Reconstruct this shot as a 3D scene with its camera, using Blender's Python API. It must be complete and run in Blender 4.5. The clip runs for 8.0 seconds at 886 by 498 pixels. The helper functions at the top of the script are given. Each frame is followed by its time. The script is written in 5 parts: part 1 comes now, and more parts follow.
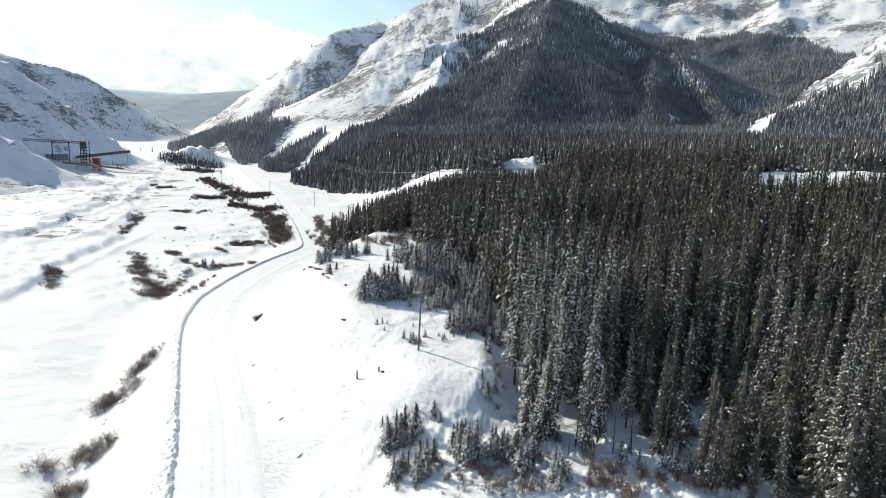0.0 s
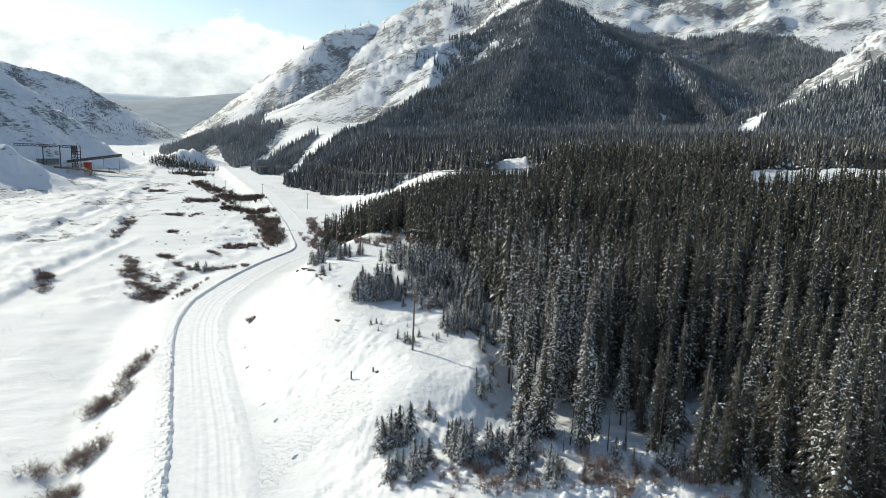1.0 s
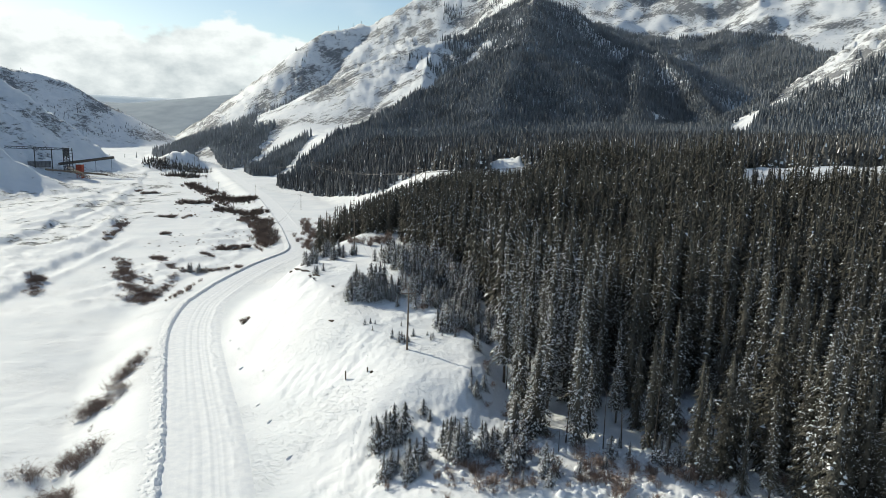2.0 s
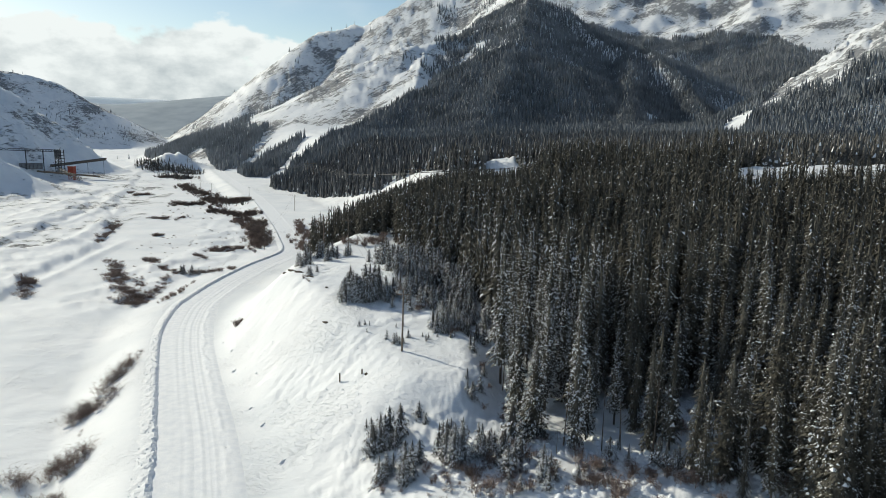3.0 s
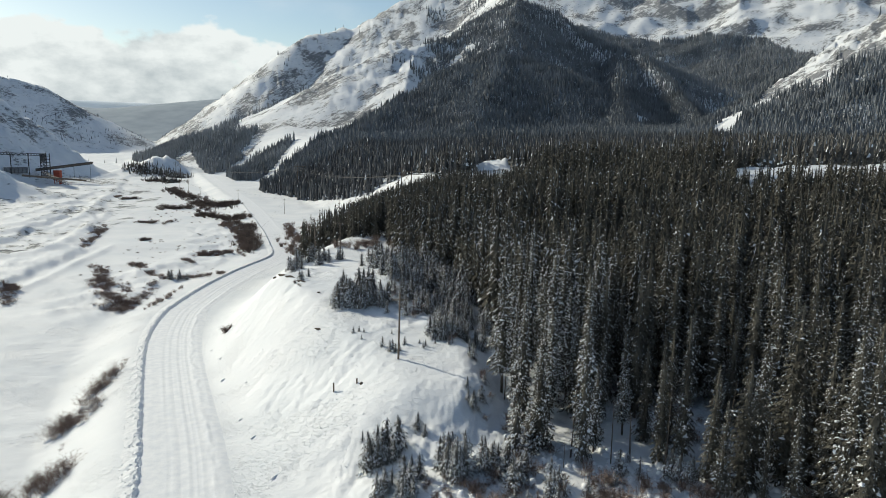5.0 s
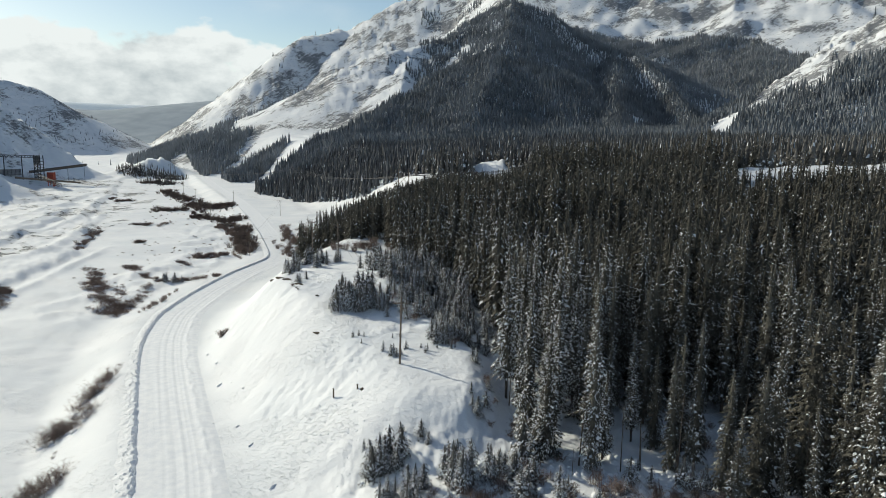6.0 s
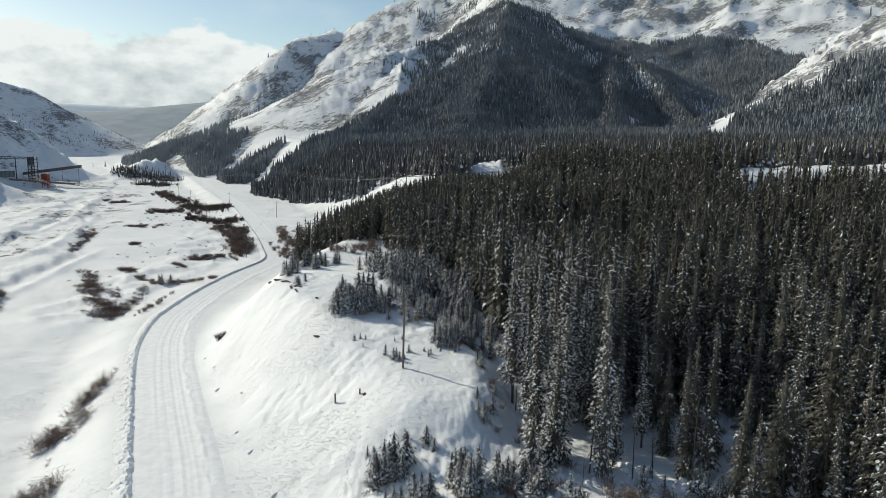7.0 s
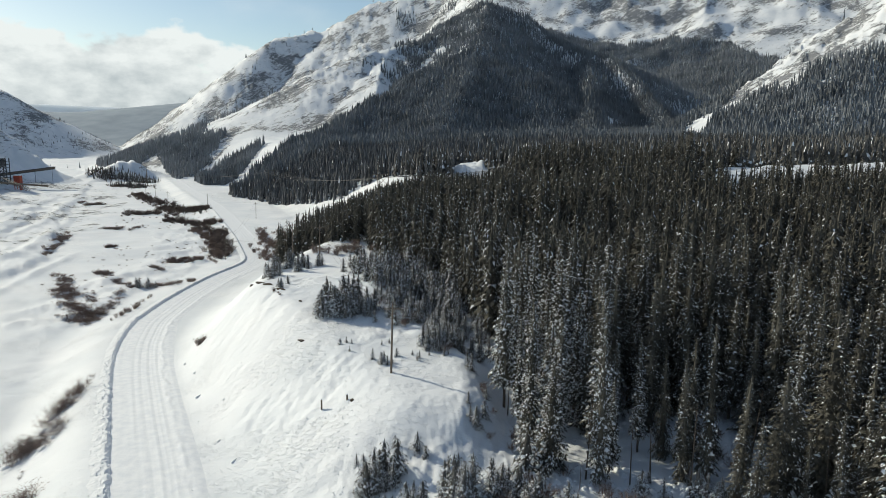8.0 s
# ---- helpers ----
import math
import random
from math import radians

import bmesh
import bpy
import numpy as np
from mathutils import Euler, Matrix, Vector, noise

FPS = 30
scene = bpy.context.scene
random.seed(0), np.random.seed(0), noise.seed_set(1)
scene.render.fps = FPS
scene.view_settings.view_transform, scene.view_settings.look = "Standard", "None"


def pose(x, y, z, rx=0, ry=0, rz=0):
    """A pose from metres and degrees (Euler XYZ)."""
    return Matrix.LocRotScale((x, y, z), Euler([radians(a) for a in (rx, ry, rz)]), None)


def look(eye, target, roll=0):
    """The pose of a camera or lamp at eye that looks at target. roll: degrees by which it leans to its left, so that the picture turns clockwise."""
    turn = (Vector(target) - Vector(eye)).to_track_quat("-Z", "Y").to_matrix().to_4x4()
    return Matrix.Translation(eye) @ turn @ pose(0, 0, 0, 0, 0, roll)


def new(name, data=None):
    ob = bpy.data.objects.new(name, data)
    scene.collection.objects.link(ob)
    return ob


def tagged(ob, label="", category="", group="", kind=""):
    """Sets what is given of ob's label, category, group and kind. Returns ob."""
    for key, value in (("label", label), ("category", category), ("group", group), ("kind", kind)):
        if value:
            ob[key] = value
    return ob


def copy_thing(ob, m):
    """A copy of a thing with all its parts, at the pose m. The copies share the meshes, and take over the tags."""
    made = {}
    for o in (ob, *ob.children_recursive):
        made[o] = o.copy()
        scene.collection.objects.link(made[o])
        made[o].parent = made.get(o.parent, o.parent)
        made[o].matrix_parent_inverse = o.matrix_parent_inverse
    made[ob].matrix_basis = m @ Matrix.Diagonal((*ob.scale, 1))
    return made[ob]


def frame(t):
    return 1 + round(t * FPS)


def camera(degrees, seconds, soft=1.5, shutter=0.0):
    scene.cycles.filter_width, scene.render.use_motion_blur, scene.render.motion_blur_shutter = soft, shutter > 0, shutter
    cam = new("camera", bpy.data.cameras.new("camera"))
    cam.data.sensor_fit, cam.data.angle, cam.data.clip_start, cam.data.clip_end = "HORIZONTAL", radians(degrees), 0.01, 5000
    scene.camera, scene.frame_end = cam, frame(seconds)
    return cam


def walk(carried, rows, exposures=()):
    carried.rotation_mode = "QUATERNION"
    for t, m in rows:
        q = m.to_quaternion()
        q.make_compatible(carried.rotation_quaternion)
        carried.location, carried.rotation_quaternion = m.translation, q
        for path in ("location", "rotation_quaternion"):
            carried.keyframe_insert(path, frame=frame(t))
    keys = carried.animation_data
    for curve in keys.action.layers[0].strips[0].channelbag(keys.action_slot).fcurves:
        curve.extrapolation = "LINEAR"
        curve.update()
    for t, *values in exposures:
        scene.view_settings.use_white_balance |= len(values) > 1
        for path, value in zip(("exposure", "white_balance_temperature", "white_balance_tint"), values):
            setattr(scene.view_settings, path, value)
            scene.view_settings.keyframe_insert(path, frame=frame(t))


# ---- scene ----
cam = camera(64.63, 8.0, soft=0.6)
PATH = [
    (0.0, (0.13, -2.509, 56.135), (-2.723, 95.831, 38.217), 2.178),
    (0.5, (0.194, -2.5, 55.972), (-2.222, 95.891, 38.182), 1.933),
    (1.0, (0.233, -2.517, 55.838), (-1.741, 95.885, 38.146), 1.719),
    (1.5, (0.308, -2.48, 55.689), (-1.264, 95.94, 38.056), 1.544),
    (3.0, (0.186, -0.903, 55.19), (-0.172, 97.56, 37.728), 1.247),
    (3.5, (0.0, 0.0, 55.0), (0.0, 98.481, 37.635), 1.2),
    (4.0, (-0.216, 1.047, 54.784), (0.147, 99.549, 37.545), 1.149),
    (4.5, (-0.526, 2.092, 54.65), (0.194, 100.608, 37.501), 1.094),
    (6.0, (-1.815, 5.534, 54.144), (-0.142, 104.097, 37.334), 0.97),
    (6.5, (-2.362, 6.613, 53.973), (-0.37, 105.185, 37.253), 0.941),
    (7.0, (-2.904, 7.714, 53.806), (-0.613, 106.293, 37.161), 0.902),
    (7.5, (-3.423, 8.93, 53.574), (0.05, 107.49, 37.025), 0.887),
    (8.0, (-4.01, 10.108, 53.412), (1.137, 108.607, 36.935), 0.844),
]
walk(cam, [(t, look(eye, to, roll)) for t, eye, to, roll in PATH],
     exposures=[(0.0, 0.55, 6480, 4), (0.5, 0.42, 6480, 4), (1.0, 0.34, 6480, 4), (1.5, 0.26, 6480, 4), (3.0, 0.06, 6480, 4),
                (4.0, 0.02, 6480, 4), (8.0, 0.0, 6480, 4)])

# ---- light: winter sun ahead and to the side, cloud bank low in the sky ----
SUN_AZ, SUN_EL = radians(-51), radians(25)
to_sun = Vector((math.sin(SUN_AZ) * math.cos(SUN_EL), math.cos(SUN_AZ) * math.cos(SUN_EL), math.sin(SUN_EL)))
sun = new("sun", bpy.data.lights.new("sun", "SUN"))
sun.data.energy, sun.data.angle, sun.data.color = 4.08, radians(0.6), (1.0, 0.91, 0.76)
sun.matrix_world = look(to_sun * 100, (0, 0, 0))

world = bpy.data.worlds.new("winter_sky")
scene.world = world
world.use_nodes = True


def sky_nodes():
    nt = world.node_tree
    nt.nodes.clear()
    n = nt.nodes.new
    out, mix = n("ShaderNodeOutputWorld"), n("ShaderNodeMixShader")
    clear_sky, cloud_sky = n("ShaderNodeBackground"), n("ShaderNodeBackground")
    sky = n("ShaderNodeTexSky")
    sky.sky_type, sky.sun_disc = "NISHITA", False
    sky.sun_elevation, sky.sun_rotation = SUN_EL, SUN_AZ
    sky.altitude, sky.air_density, sky.dust_density, sky.ozone_density = 900, 1.0, 0.9, 1.0
    clear_sky.inputs["Strength"].default_value = 0.095
    cloud_sky.inputs["Strength"].default_value = 0.9
    coord, sep, stretch = n("ShaderNodeTexCoord"), n("ShaderNodeSeparateXYZ"), n("ShaderNodeMapping")
    stretch.inputs["Scale"].default_value = (1.0, 1.0, 1.7)
    stretch.inputs["Location"].default_value = (0.35, 0.1, 0.0)
    link = nt.links.new

    def calc(op, p, q):
        k = n("ShaderNodeMath")
        k.operation = op
        for i, v in enumerate((p, q)):
            if isinstance(v, (int, float)):
                k.inputs[i].default_value = v
            else:
                link(v, k.inputs[i])
        return k.outputs[0]

    def puffs(scale, detail, rough):
        tex = n("ShaderNodeTexNoise")
        tex.inputs["Scale"].default_value, tex.inputs["Detail"].default_value = scale, detail
        tex.inputs["Roughness"].default_value = rough
        link(stretch.outputs[0], tex.inputs["Vector"])
        return tex.outputs["Fac"]

    link(coord.outputs["Generated"], sep.inputs[0])
    link(coord.outputs["Generated"], stretch.inputs["Vector"])
    # a bank of cumulus along the horizon, torn at its upper edge, and thin wisps above it
    big, fine = puffs(9.0, 8, 0.5), puffs(15.0, 8, 0.55)
    bank = calc("ADD", calc("MULTIPLY", calc("SUBTRACT", 0.098, sep.outputs["Z"]), 42.0), calc("MULTIPLY", calc("SUBTRACT", big, 0.5), 7.0))
    ramp = n("ShaderNodeMapRange")
    ramp.interpolation_type = "SMOOTHSTEP"
    ramp.inputs["From Min"].default_value, ramp.inputs["From Max"].default_value = -0.3, 0.2
    link(bank, ramp.inputs["Value"])
    wisp = n("ShaderNodeMapRange")
    wisp.interpolation_type = "SMOOTHSTEP"
    wisp.inputs["From Min"].default_value, wisp.inputs["From Max"].default_value, wisp.inputs["To Max"].default_value = 0.48, 0.75, 0.55
    link(puffs(3.0, 7, 0.5), wisp.inputs["Value"])
    cover = calc("MAXIMUM", ramp.outputs[0], wisp.outputs[0])
    shade = n("ShaderNodeValToRGB")
    shade.color_ramp.elements[0].position, shade.color_ramp.elements[0].color = 0.30, (0.50, 0.55, 0.59, 1)
    shade.color_ramp.elements[1].position, shade.color_ramp.elements[1].color = 0.53, (0.97, 0.99, 1.0, 1)
    link(calc("ADD", calc("MULTIPLY", fine, 0.7), calc("MULTIPLY", sep.outputs["Z"], 1.6)), shade.inputs["Fac"])
    link(shade.outputs[0], cloud_sky.inputs["Color"])
    link(sky.outputs[0], clear_sky.inputs["Color"])
    link(cover, mix.inputs[0])
    link(clear_sky.outputs[0], mix.inputs[1])
    link(cloud_sky.outputs[0], mix.inputs[2])
    link(mix.outputs[0], out.inputs[0])


sky_nodes()

# ---- materials ----
def make_material(name, colours, scale=1.0, rough=0.8, detail=6.0, bump=0.0, bump_scale=8.0, bump_distance=0.05,
                  island=0.0, spread=(0.35, 0.65), coat=0.0, metal=0.0, sheen=0.0):
    """Two colours mixed by noise at two scales, with a fine relief; island: brightness spread from piece to piece."""
    m = bpy.data.materials.new(name)
    m.use_nodes = True
    nt = m.node_tree
    b = nt.nodes["Principled BSDF"]
    n, link = nt.nodes.new, nt.links.new
    b.inputs["Roughness"].default_value, b.inputs["Metallic"].default_value = rough, metal
    b.inputs["Specular IOR Level"].default_value = 0.3
    geo, tex, ramp = n("ShaderNodeNewGeometry"), n("ShaderNodeTexNoise"), n("ShaderNodeValToRGB")
    tex.inputs["Scale"].default_value, tex.inputs["Detail"].default_value = scale, detail
    link(geo.outputs["Position"], tex.inputs["Vector"])
    e = ramp.color_ramp.elements
    e[0].position, e[1].position = spread
    e[0].color, e[1].color = (*colours[0], 1), (*colours[1], 1)
    link(tex.outputs["Fac"], ramp.inputs["Fac"])
    colour = ramp.outputs["Color"]
    if island:
        hsv, rng = n("ShaderNodeHueSaturation"), n("ShaderNodeMapRange")
        rng.inputs["To Min"].default_value, rng.inputs["To Max"].default_value = 1 - island, 1 + island
        link(geo.outputs["Random Per Island"], rng.inputs["Value"])
        link(rng.outputs[0], hsv.inputs["Value"])
        link(colour, hsv.inputs["Color"])
        colour = hsv.outputs["Color"]
    link(colour, b.inputs["Base Color"])
    if bump:
        t2, bp = n("ShaderNodeTexNoise"), n("ShaderNodeBump")
        t2.inputs["Scale"].default_value, t2.inputs["Detail"].default_value = bump_scale, 8
        link(geo.outputs["Position"], t2.inputs["Vector"])
        bp.inputs["Strength"].default_value, bp.inputs["Distance"].default_value = bump, bump_distance
        link(t2.outputs["Fac"], bp.inputs["Height"])
        link(bp.outputs["Normal"], b.inputs["Normal"])
    return m


def ground_material(name, bare):
    """Wind-packed snow; bare: how readily rock or earth shows where the ground is steep or the snow is thin."""
    m = bpy.data.materials.new(name)
    m.use_nodes = True
    nt = m.node_tree
    b = nt.nodes["Principled BSDF"]
    n, link = nt.nodes.new, nt.links.new
    b.inputs["Roughness"].default_value, b.inputs["Specular IOR Level"].default_value = 0.75, 0.25
    geo, sep = n("ShaderNodeNewGeometry"), n("ShaderNodeSeparateXYZ")
    link(geo.outputs["Normal"], sep.inputs[0])

    def noise_node(scale, detail=8.0, stretch=None, rough=0.55):
        tex = n("ShaderNodeTexNoise")
        tex.inputs["Scale"].default_value, tex.inputs["Detail"].default_value = scale, detail
        tex.inputs["Roughness"].default_value = rough
        if stretch:
            mp = n("ShaderNodeMapping")
            mp.inputs["Scale"].default_value = stretch[:3]
            mp.inputs["Rotation"].default_value = (0, 0, radians(stretch[3]))
            link(geo.outputs["Position"], mp.inputs["Vector"])
            link(mp.outputs[0], tex.inputs["Vector"])
        else:
            link(geo.outputs["Position"], tex.inputs["Vector"])
        return tex.outputs["Fac"]

    def math_node(op, a, c):
        k = n("ShaderNodeMath")
        k.operation = op
        for i, v in enumerate((a, c)):
            if isinstance(v, (int, float)):
                k.inputs[i].default_value = v
            else:
                link(v, k.inputs[i])
        return k.outputs[0]

    patches = noise_node(0.075, 9, rough=0.68)
    dip, thin, beds = n("ShaderNodeMapping"), n("ShaderNodeMapping"), n("ShaderNodeTexNoise")
    dip.inputs["Rotation"].default_value, thin.inputs["Scale"].default_value = (0, radians(31), 0), (0.32, 0.5, 2.6)
    beds.inputs["Scale"].default_value, beds.inputs["Detail"].default_value, beds.inputs["Roughness"].default_value = 0.15, 10, 0.68
    link(geo.outputs["Position"], dip.inputs["Vector"])
    link(dip.outputs[0], thin.inputs["Vector"])
    link(thin.outputs[0], beds.inputs["Vector"])
    streaks = beds.outputs["Fac"]
    steep = math_node("SUBTRACT", 1.0, sep.outputs["Z"])
    grit = noise_node(0.32, 10, (0.7, 0.7, 2.4, 30), 0.78)
    cover = math_node("ADD", math_node("MULTIPLY", steep, 0.16), math_node("ADD", math_node("MULTIPLY", patches, 0.42), math_node("MULTIPLY", streaks, 0.50)))
    cover = math_node("ADD", cover, math_node("MULTIPLY", grit, 0.38))
    broad = n("ShaderNodeMapRange")
    broad.inputs["From Min"].default_value, broad.inputs["From Max"].default_value = 0.35, 0.65
    broad.inputs["To Min"].default_value, broad.inputs["To Max"].default_value = -0.11, 0.09
    link(noise_node(0.011, 4), broad.inputs["Value"])
    cover = math_node("ADD", cover, broad.outputs[0])
    rng = n("ShaderNodeMapRange")
    rng.interpolation_type = "SMOOTHSTEP"
    rng.inputs["From Min"].default_value, rng.inputs["From Max"].default_value = 1.6 - bare, 1.68 - bare
    link(cover, rng.inputs["Value"])
    rock = n("ShaderNodeValToRGB")
    rock.color_ramp.elements[0].color, rock.color_ramp.elements[1].color = (0.15, 0.158, 0.172, 1), (0.33, 0.34, 0.355, 1)
    link(noise_node(0.35, 10), rock.inputs["Fac"])
    snow = n("ShaderNodeValToRGB")
    snow.color_ramp.elements[0].position, snow.color_ramp.elements[1].position = 0.3, 0.7
    snow.color_ramp.elements[0].color, snow.color_ramp.elements[1].color = (0.74, 0.77, 0.80, 1), (0.87, 0.88, 0.89, 1)
    link(noise_node(0.05, 9), snow.inputs["Fac"])
    mix = n("ShaderNodeMix")
    mix.data_type = "RGBA"
    link(rng.outputs[0], mix.inputs["Factor"])
    link(snow.outputs[0], mix.inputs[6])
    link(rock.outputs[0], mix.inputs[7])
    link(mix.outputs[2], b.inputs["Base Color"])
    b1, b2 = n("ShaderNodeBump"), n("ShaderNodeBump")
    b1.inputs["Strength"].default_value, b1.inputs["Distance"].default_value = 0.5, 0.35
    b2.inputs["Strength"].default_value, b2.inputs["Distance"].default_value = 0.8, 4.0
    link(noise_node(0.55, 10, (0.6, 1.3, 1, 35), 0.6), b1.inputs["Height"])
    # wind crust: small pits and lips in long patches
    turn, pull, pits = n("ShaderNodeMapping"), n("ShaderNodeMapping"), n("ShaderNodeTexNoise")
    turn.inputs["Rotation"].default_value, pull.inputs["Scale"].default_value = (0, 0, radians(38)), (0.5, 1.4, 1.0)
    pits.inputs["Scale"].default_value, pits.inputs["Detail"].default_value, pits.inputs["Roughness"].default_value = 2.1, 8, 0.7
    link(geo.outputs["Position"], turn.inputs["Vector"])
    link(turn.outputs[0], pull.inputs["Vector"])
    link(pull.outputs[0], pits.inputs["Vector"])
    lips = n("ShaderNodeMapRange")
    lips.inputs["From Min"].default_value, lips.inputs["From Max"].default_value = 0.50, 0.90
    link(pits.outputs["Fac"], lips.inputs["Value"])
    where = n("ShaderNodeMapRange")
    where.inputs["From Min"].default_value, where.inputs["From Max"].default_value, where.inputs["To Min"].default_value = 0.47, 0.62, 0.10
    link(noise_node(0.07, 4), where.inputs["Value"])
    b3 = n("ShaderNodeBump")
    b3.inputs["Strength"].default_value, b3.inputs["Distance"].default_value = 0.6, 0.42
    link(math_node("MULTIPLY", lips.outputs[0], where.outputs[0]), b3.inputs["Height"])
    far = math_node("MULTIPLY", noise_node(0.09, 10, rough=0.68), math_node("ADD", rng.outputs[0], 0.12 if bare == 0.925 else 0.0))
    link(far, b2.inputs["Height"])
    link(b2.outputs["Normal"], b1.inputs["Normal"])
    link(b1.outputs["Normal"], b3.inputs["Normal"])
    link(b3.outputs["Normal"], b.inputs["Normal"])
    return m


SNOW_ROCK = ground_material("snow_and_rock", 0.925)
# real rock, but its cover is raised to imitate haze and shade
HIGH_SNOW = ground_material("high_snowfield", 0.93)
VALLEY_SNOW = ground_material("wind_packed_snow", 0.35)
TERRACE_SNOW = ground_material("thin_snow_over_gravel", 0.915)
SPOIL_SNOW = ground_material("snow_over_spoil", 0.86)
SNOW = make_material("packed_snow", [(0.78, 0.80, 0.83), (0.88, 0.89, 0.90)], 0.8, 0.7, bump=0.5, bump_scale=3.0, bump_distance=0.06)
BERM = make_material("ploughed_snow", [(0.76, 0.78, 0.80), (0.88, 0.89, 0.90)], 1.6, 0.8, bump=0.9, bump_scale=5.0, bump_distance=0.12)
TREE_SNOW = make_material("tree_snow", [(0.72, 0.75, 0.79), (0.88, 0.89, 0.9)], 2.0, 0.7, island=0.06)
NEEDLES = make_material("spruce_needles", [(0.058, 0.055, 0.045), (0.128, 0.120, 0.098)], 0.22, 0.95, island=0.22)
# far needles lightened and blued: haze painted into the colour
FAR_TREES = make_material("haze_tinted_far_needles", [(0.118, 0.128, 0.137), (0.225, 0.243, 0.26)], 0.03, 0.85, island=0.13)
# spur and basin trees: distance haze is put into a paler base colour
BASIN_TREES = make_material("haze_paled_needles", [(0.185, 0.196, 0.205), (0.30, 0.315, 0.33)], 0.03, 0.85, island=0.10)
# tone between the plateau needles and the far needles
MID_NEEDLES = make_material("mid_grey_needles", [(0.07, 0.073, 0.076), (0.16, 0.166, 0.172)], 0.08, 0.85, island=0.18)
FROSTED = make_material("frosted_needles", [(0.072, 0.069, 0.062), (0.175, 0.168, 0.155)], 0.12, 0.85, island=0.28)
BARK = make_material("grey_bark", [(0.05, 0.04, 0.032), (0.14, 0.115, 0.095)], 6.0, 0.9, bump=0.5, bump_scale=20)
TWIG = make_material("willow_twigs", [(0.13, 0.092, 0.078), (0.30, 0.232, 0.198)], 1.5, 0.85, island=0.3)
THICKET = make_material("dark_thicket_twigs", [(0.07, 0.052, 0.044), (0.18, 0.135, 0.112)], 0.4, 0.9, island=0.35)
POLE_WOOD = make_material("weathered_pole_wood", [(0.12, 0.095, 0.075), (0.22, 0.18, 0.145)], 5.0, 0.85, bump=0.4, bump_scale=25)
STEEL = make_material("galvanised_steel", [(0.20, 0.21, 0.22), (0.32, 0.33, 0.34)], 2.0, 0.5, metal=0.5)
DARK_STEEL = make_material("dark_steel", [(0.05, 0.05, 0.055), (0.11, 0.105, 0.10)], 1.0, 0.7)
RED_PAINT = make_material("red_paint", [(0.30, 0.05, 0.03), (0.42, 0.09, 0.05)], 0.8, 0.6)
SHED = make_material("grey_cladding", [(0.16, 0.16, 0.165), (0.25, 0.25, 0.25)], 0.5, 0.7)
EARTH = make_material("bare_earth", [(0.06, 0.045, 0.035), (0.15, 0.12, 0.095)], 2.0, 0.9, bump=0.8, bump_scale=4, bump_distance=0.2)


# ---- mesh helpers ----
def mesh_data(name, verts, faces, mats, index=None, smooth=False):
    """A mesh from arrays: verts (n, 3), faces (m, 3 or 4)."""
    verts, faces = np.asarray(verts, np.float32), np.asarray(faces, np.int32)
    me = bpy.data.meshes.new(name)
    k = faces.shape[1]
    me.vertices.add(len(verts))
    me.vertices.foreach_set("co", verts.ravel())
    me.loops.add(faces.size)
    me.loops.foreach_set("vertex_index", faces.ravel())
    me.polygons.add(len(faces))
    me.polygons.foreach_set("loop_start", np.arange(0, faces.size, k, dtype=np.int32))
    me.polygons.foreach_set("loop_total", np.full(len(faces), k, np.int32))
    for m in mats:
        me.materials.append(m)
    if index is not None:
        me.polygons.foreach_set("material_index", np.asarray(index, np.int32))
    me.polygons.foreach_set("use_smooth", np.full(len(faces), smooth))
    me.update(calc_edges=True)
    return me


def part(name, bm, material, parent=None, label=""):
    """Links a bmesh as one mesh object under a thing or part."""
    me = bpy.data.meshes.new(name)
    bm.to_mesh(me)
    bm.free()
    me.materials.append(material)
    ob = new(name, me)
    if parent:
        ob.parent = parent
    return tagged(ob, label=label)


def arrays_part(name, verts, faces, material, parent=None, smooth=False, label=""):
    ob = new(name, mesh_data(name, verts, faces, [material], smooth=smooth))
    if parent:
        ob.parent = parent
    return tagged(ob, label=label)


def add_box(bm, size, m=None, bevel=0.0):
    r = bmesh.ops.create_cube(bm, size=1.0, matrix=(m or Matrix()) @ Matrix.Diagonal((*size, 1)))
    if bevel:
        edges = list({e for v in r["verts"] for e in v.link_edges})
        bmesh.ops.bevel(bm, geom=edges, offset=bevel, segments=1, affect="EDGES")
    return bm


def add_rod(bm, a, b, r0, r1=None, sides=8):
    a, b = Vector(a), Vector(b)
    m = Matrix.Translation((a + b) / 2) @ (b - a).to_track_quat("Z", "Y").to_matrix().to_4x4()
    bmesh.ops.create_cone(bm, cap_ends=True, segments=sides, radius1=r0, radius2=r0 if r1 is None else r1,
                          depth=(b - a).length, matrix=m)
    return bm


def box(size, m=None, bevel=0.0):
    return add_box(bmesh.new(), size, m, bevel)


def rod(a, b, r0, r1=None, sides=8):
    return add_rod(bmesh.new(), a, b, r0, r1, sides)


# ---- the lie of the land ----
LATTICE = np.random.RandomState(7).rand(256, 256)


def value_noise(x, y):
    xi, yi = np.floor(x).astype(int), np.floor(y).astype(int)
    fx, fy = x - xi, y - yi
    fx, fy = fx * fx * (3 - 2 * fx), fy * fy * (3 - 2 * fy)
    a, b = LATTICE[xi % 256, yi % 256], LATTICE[(xi + 1) % 256, yi % 256]
    c, d = LATTICE[xi % 256, (yi + 1) % 256], LATTICE[(xi + 1) % 256, (yi + 1) % 256]
    return (a * (1 - fx) + b * fx) * (1 - fy) + (c * (1 - fx) + d * fx) * fy - 0.5


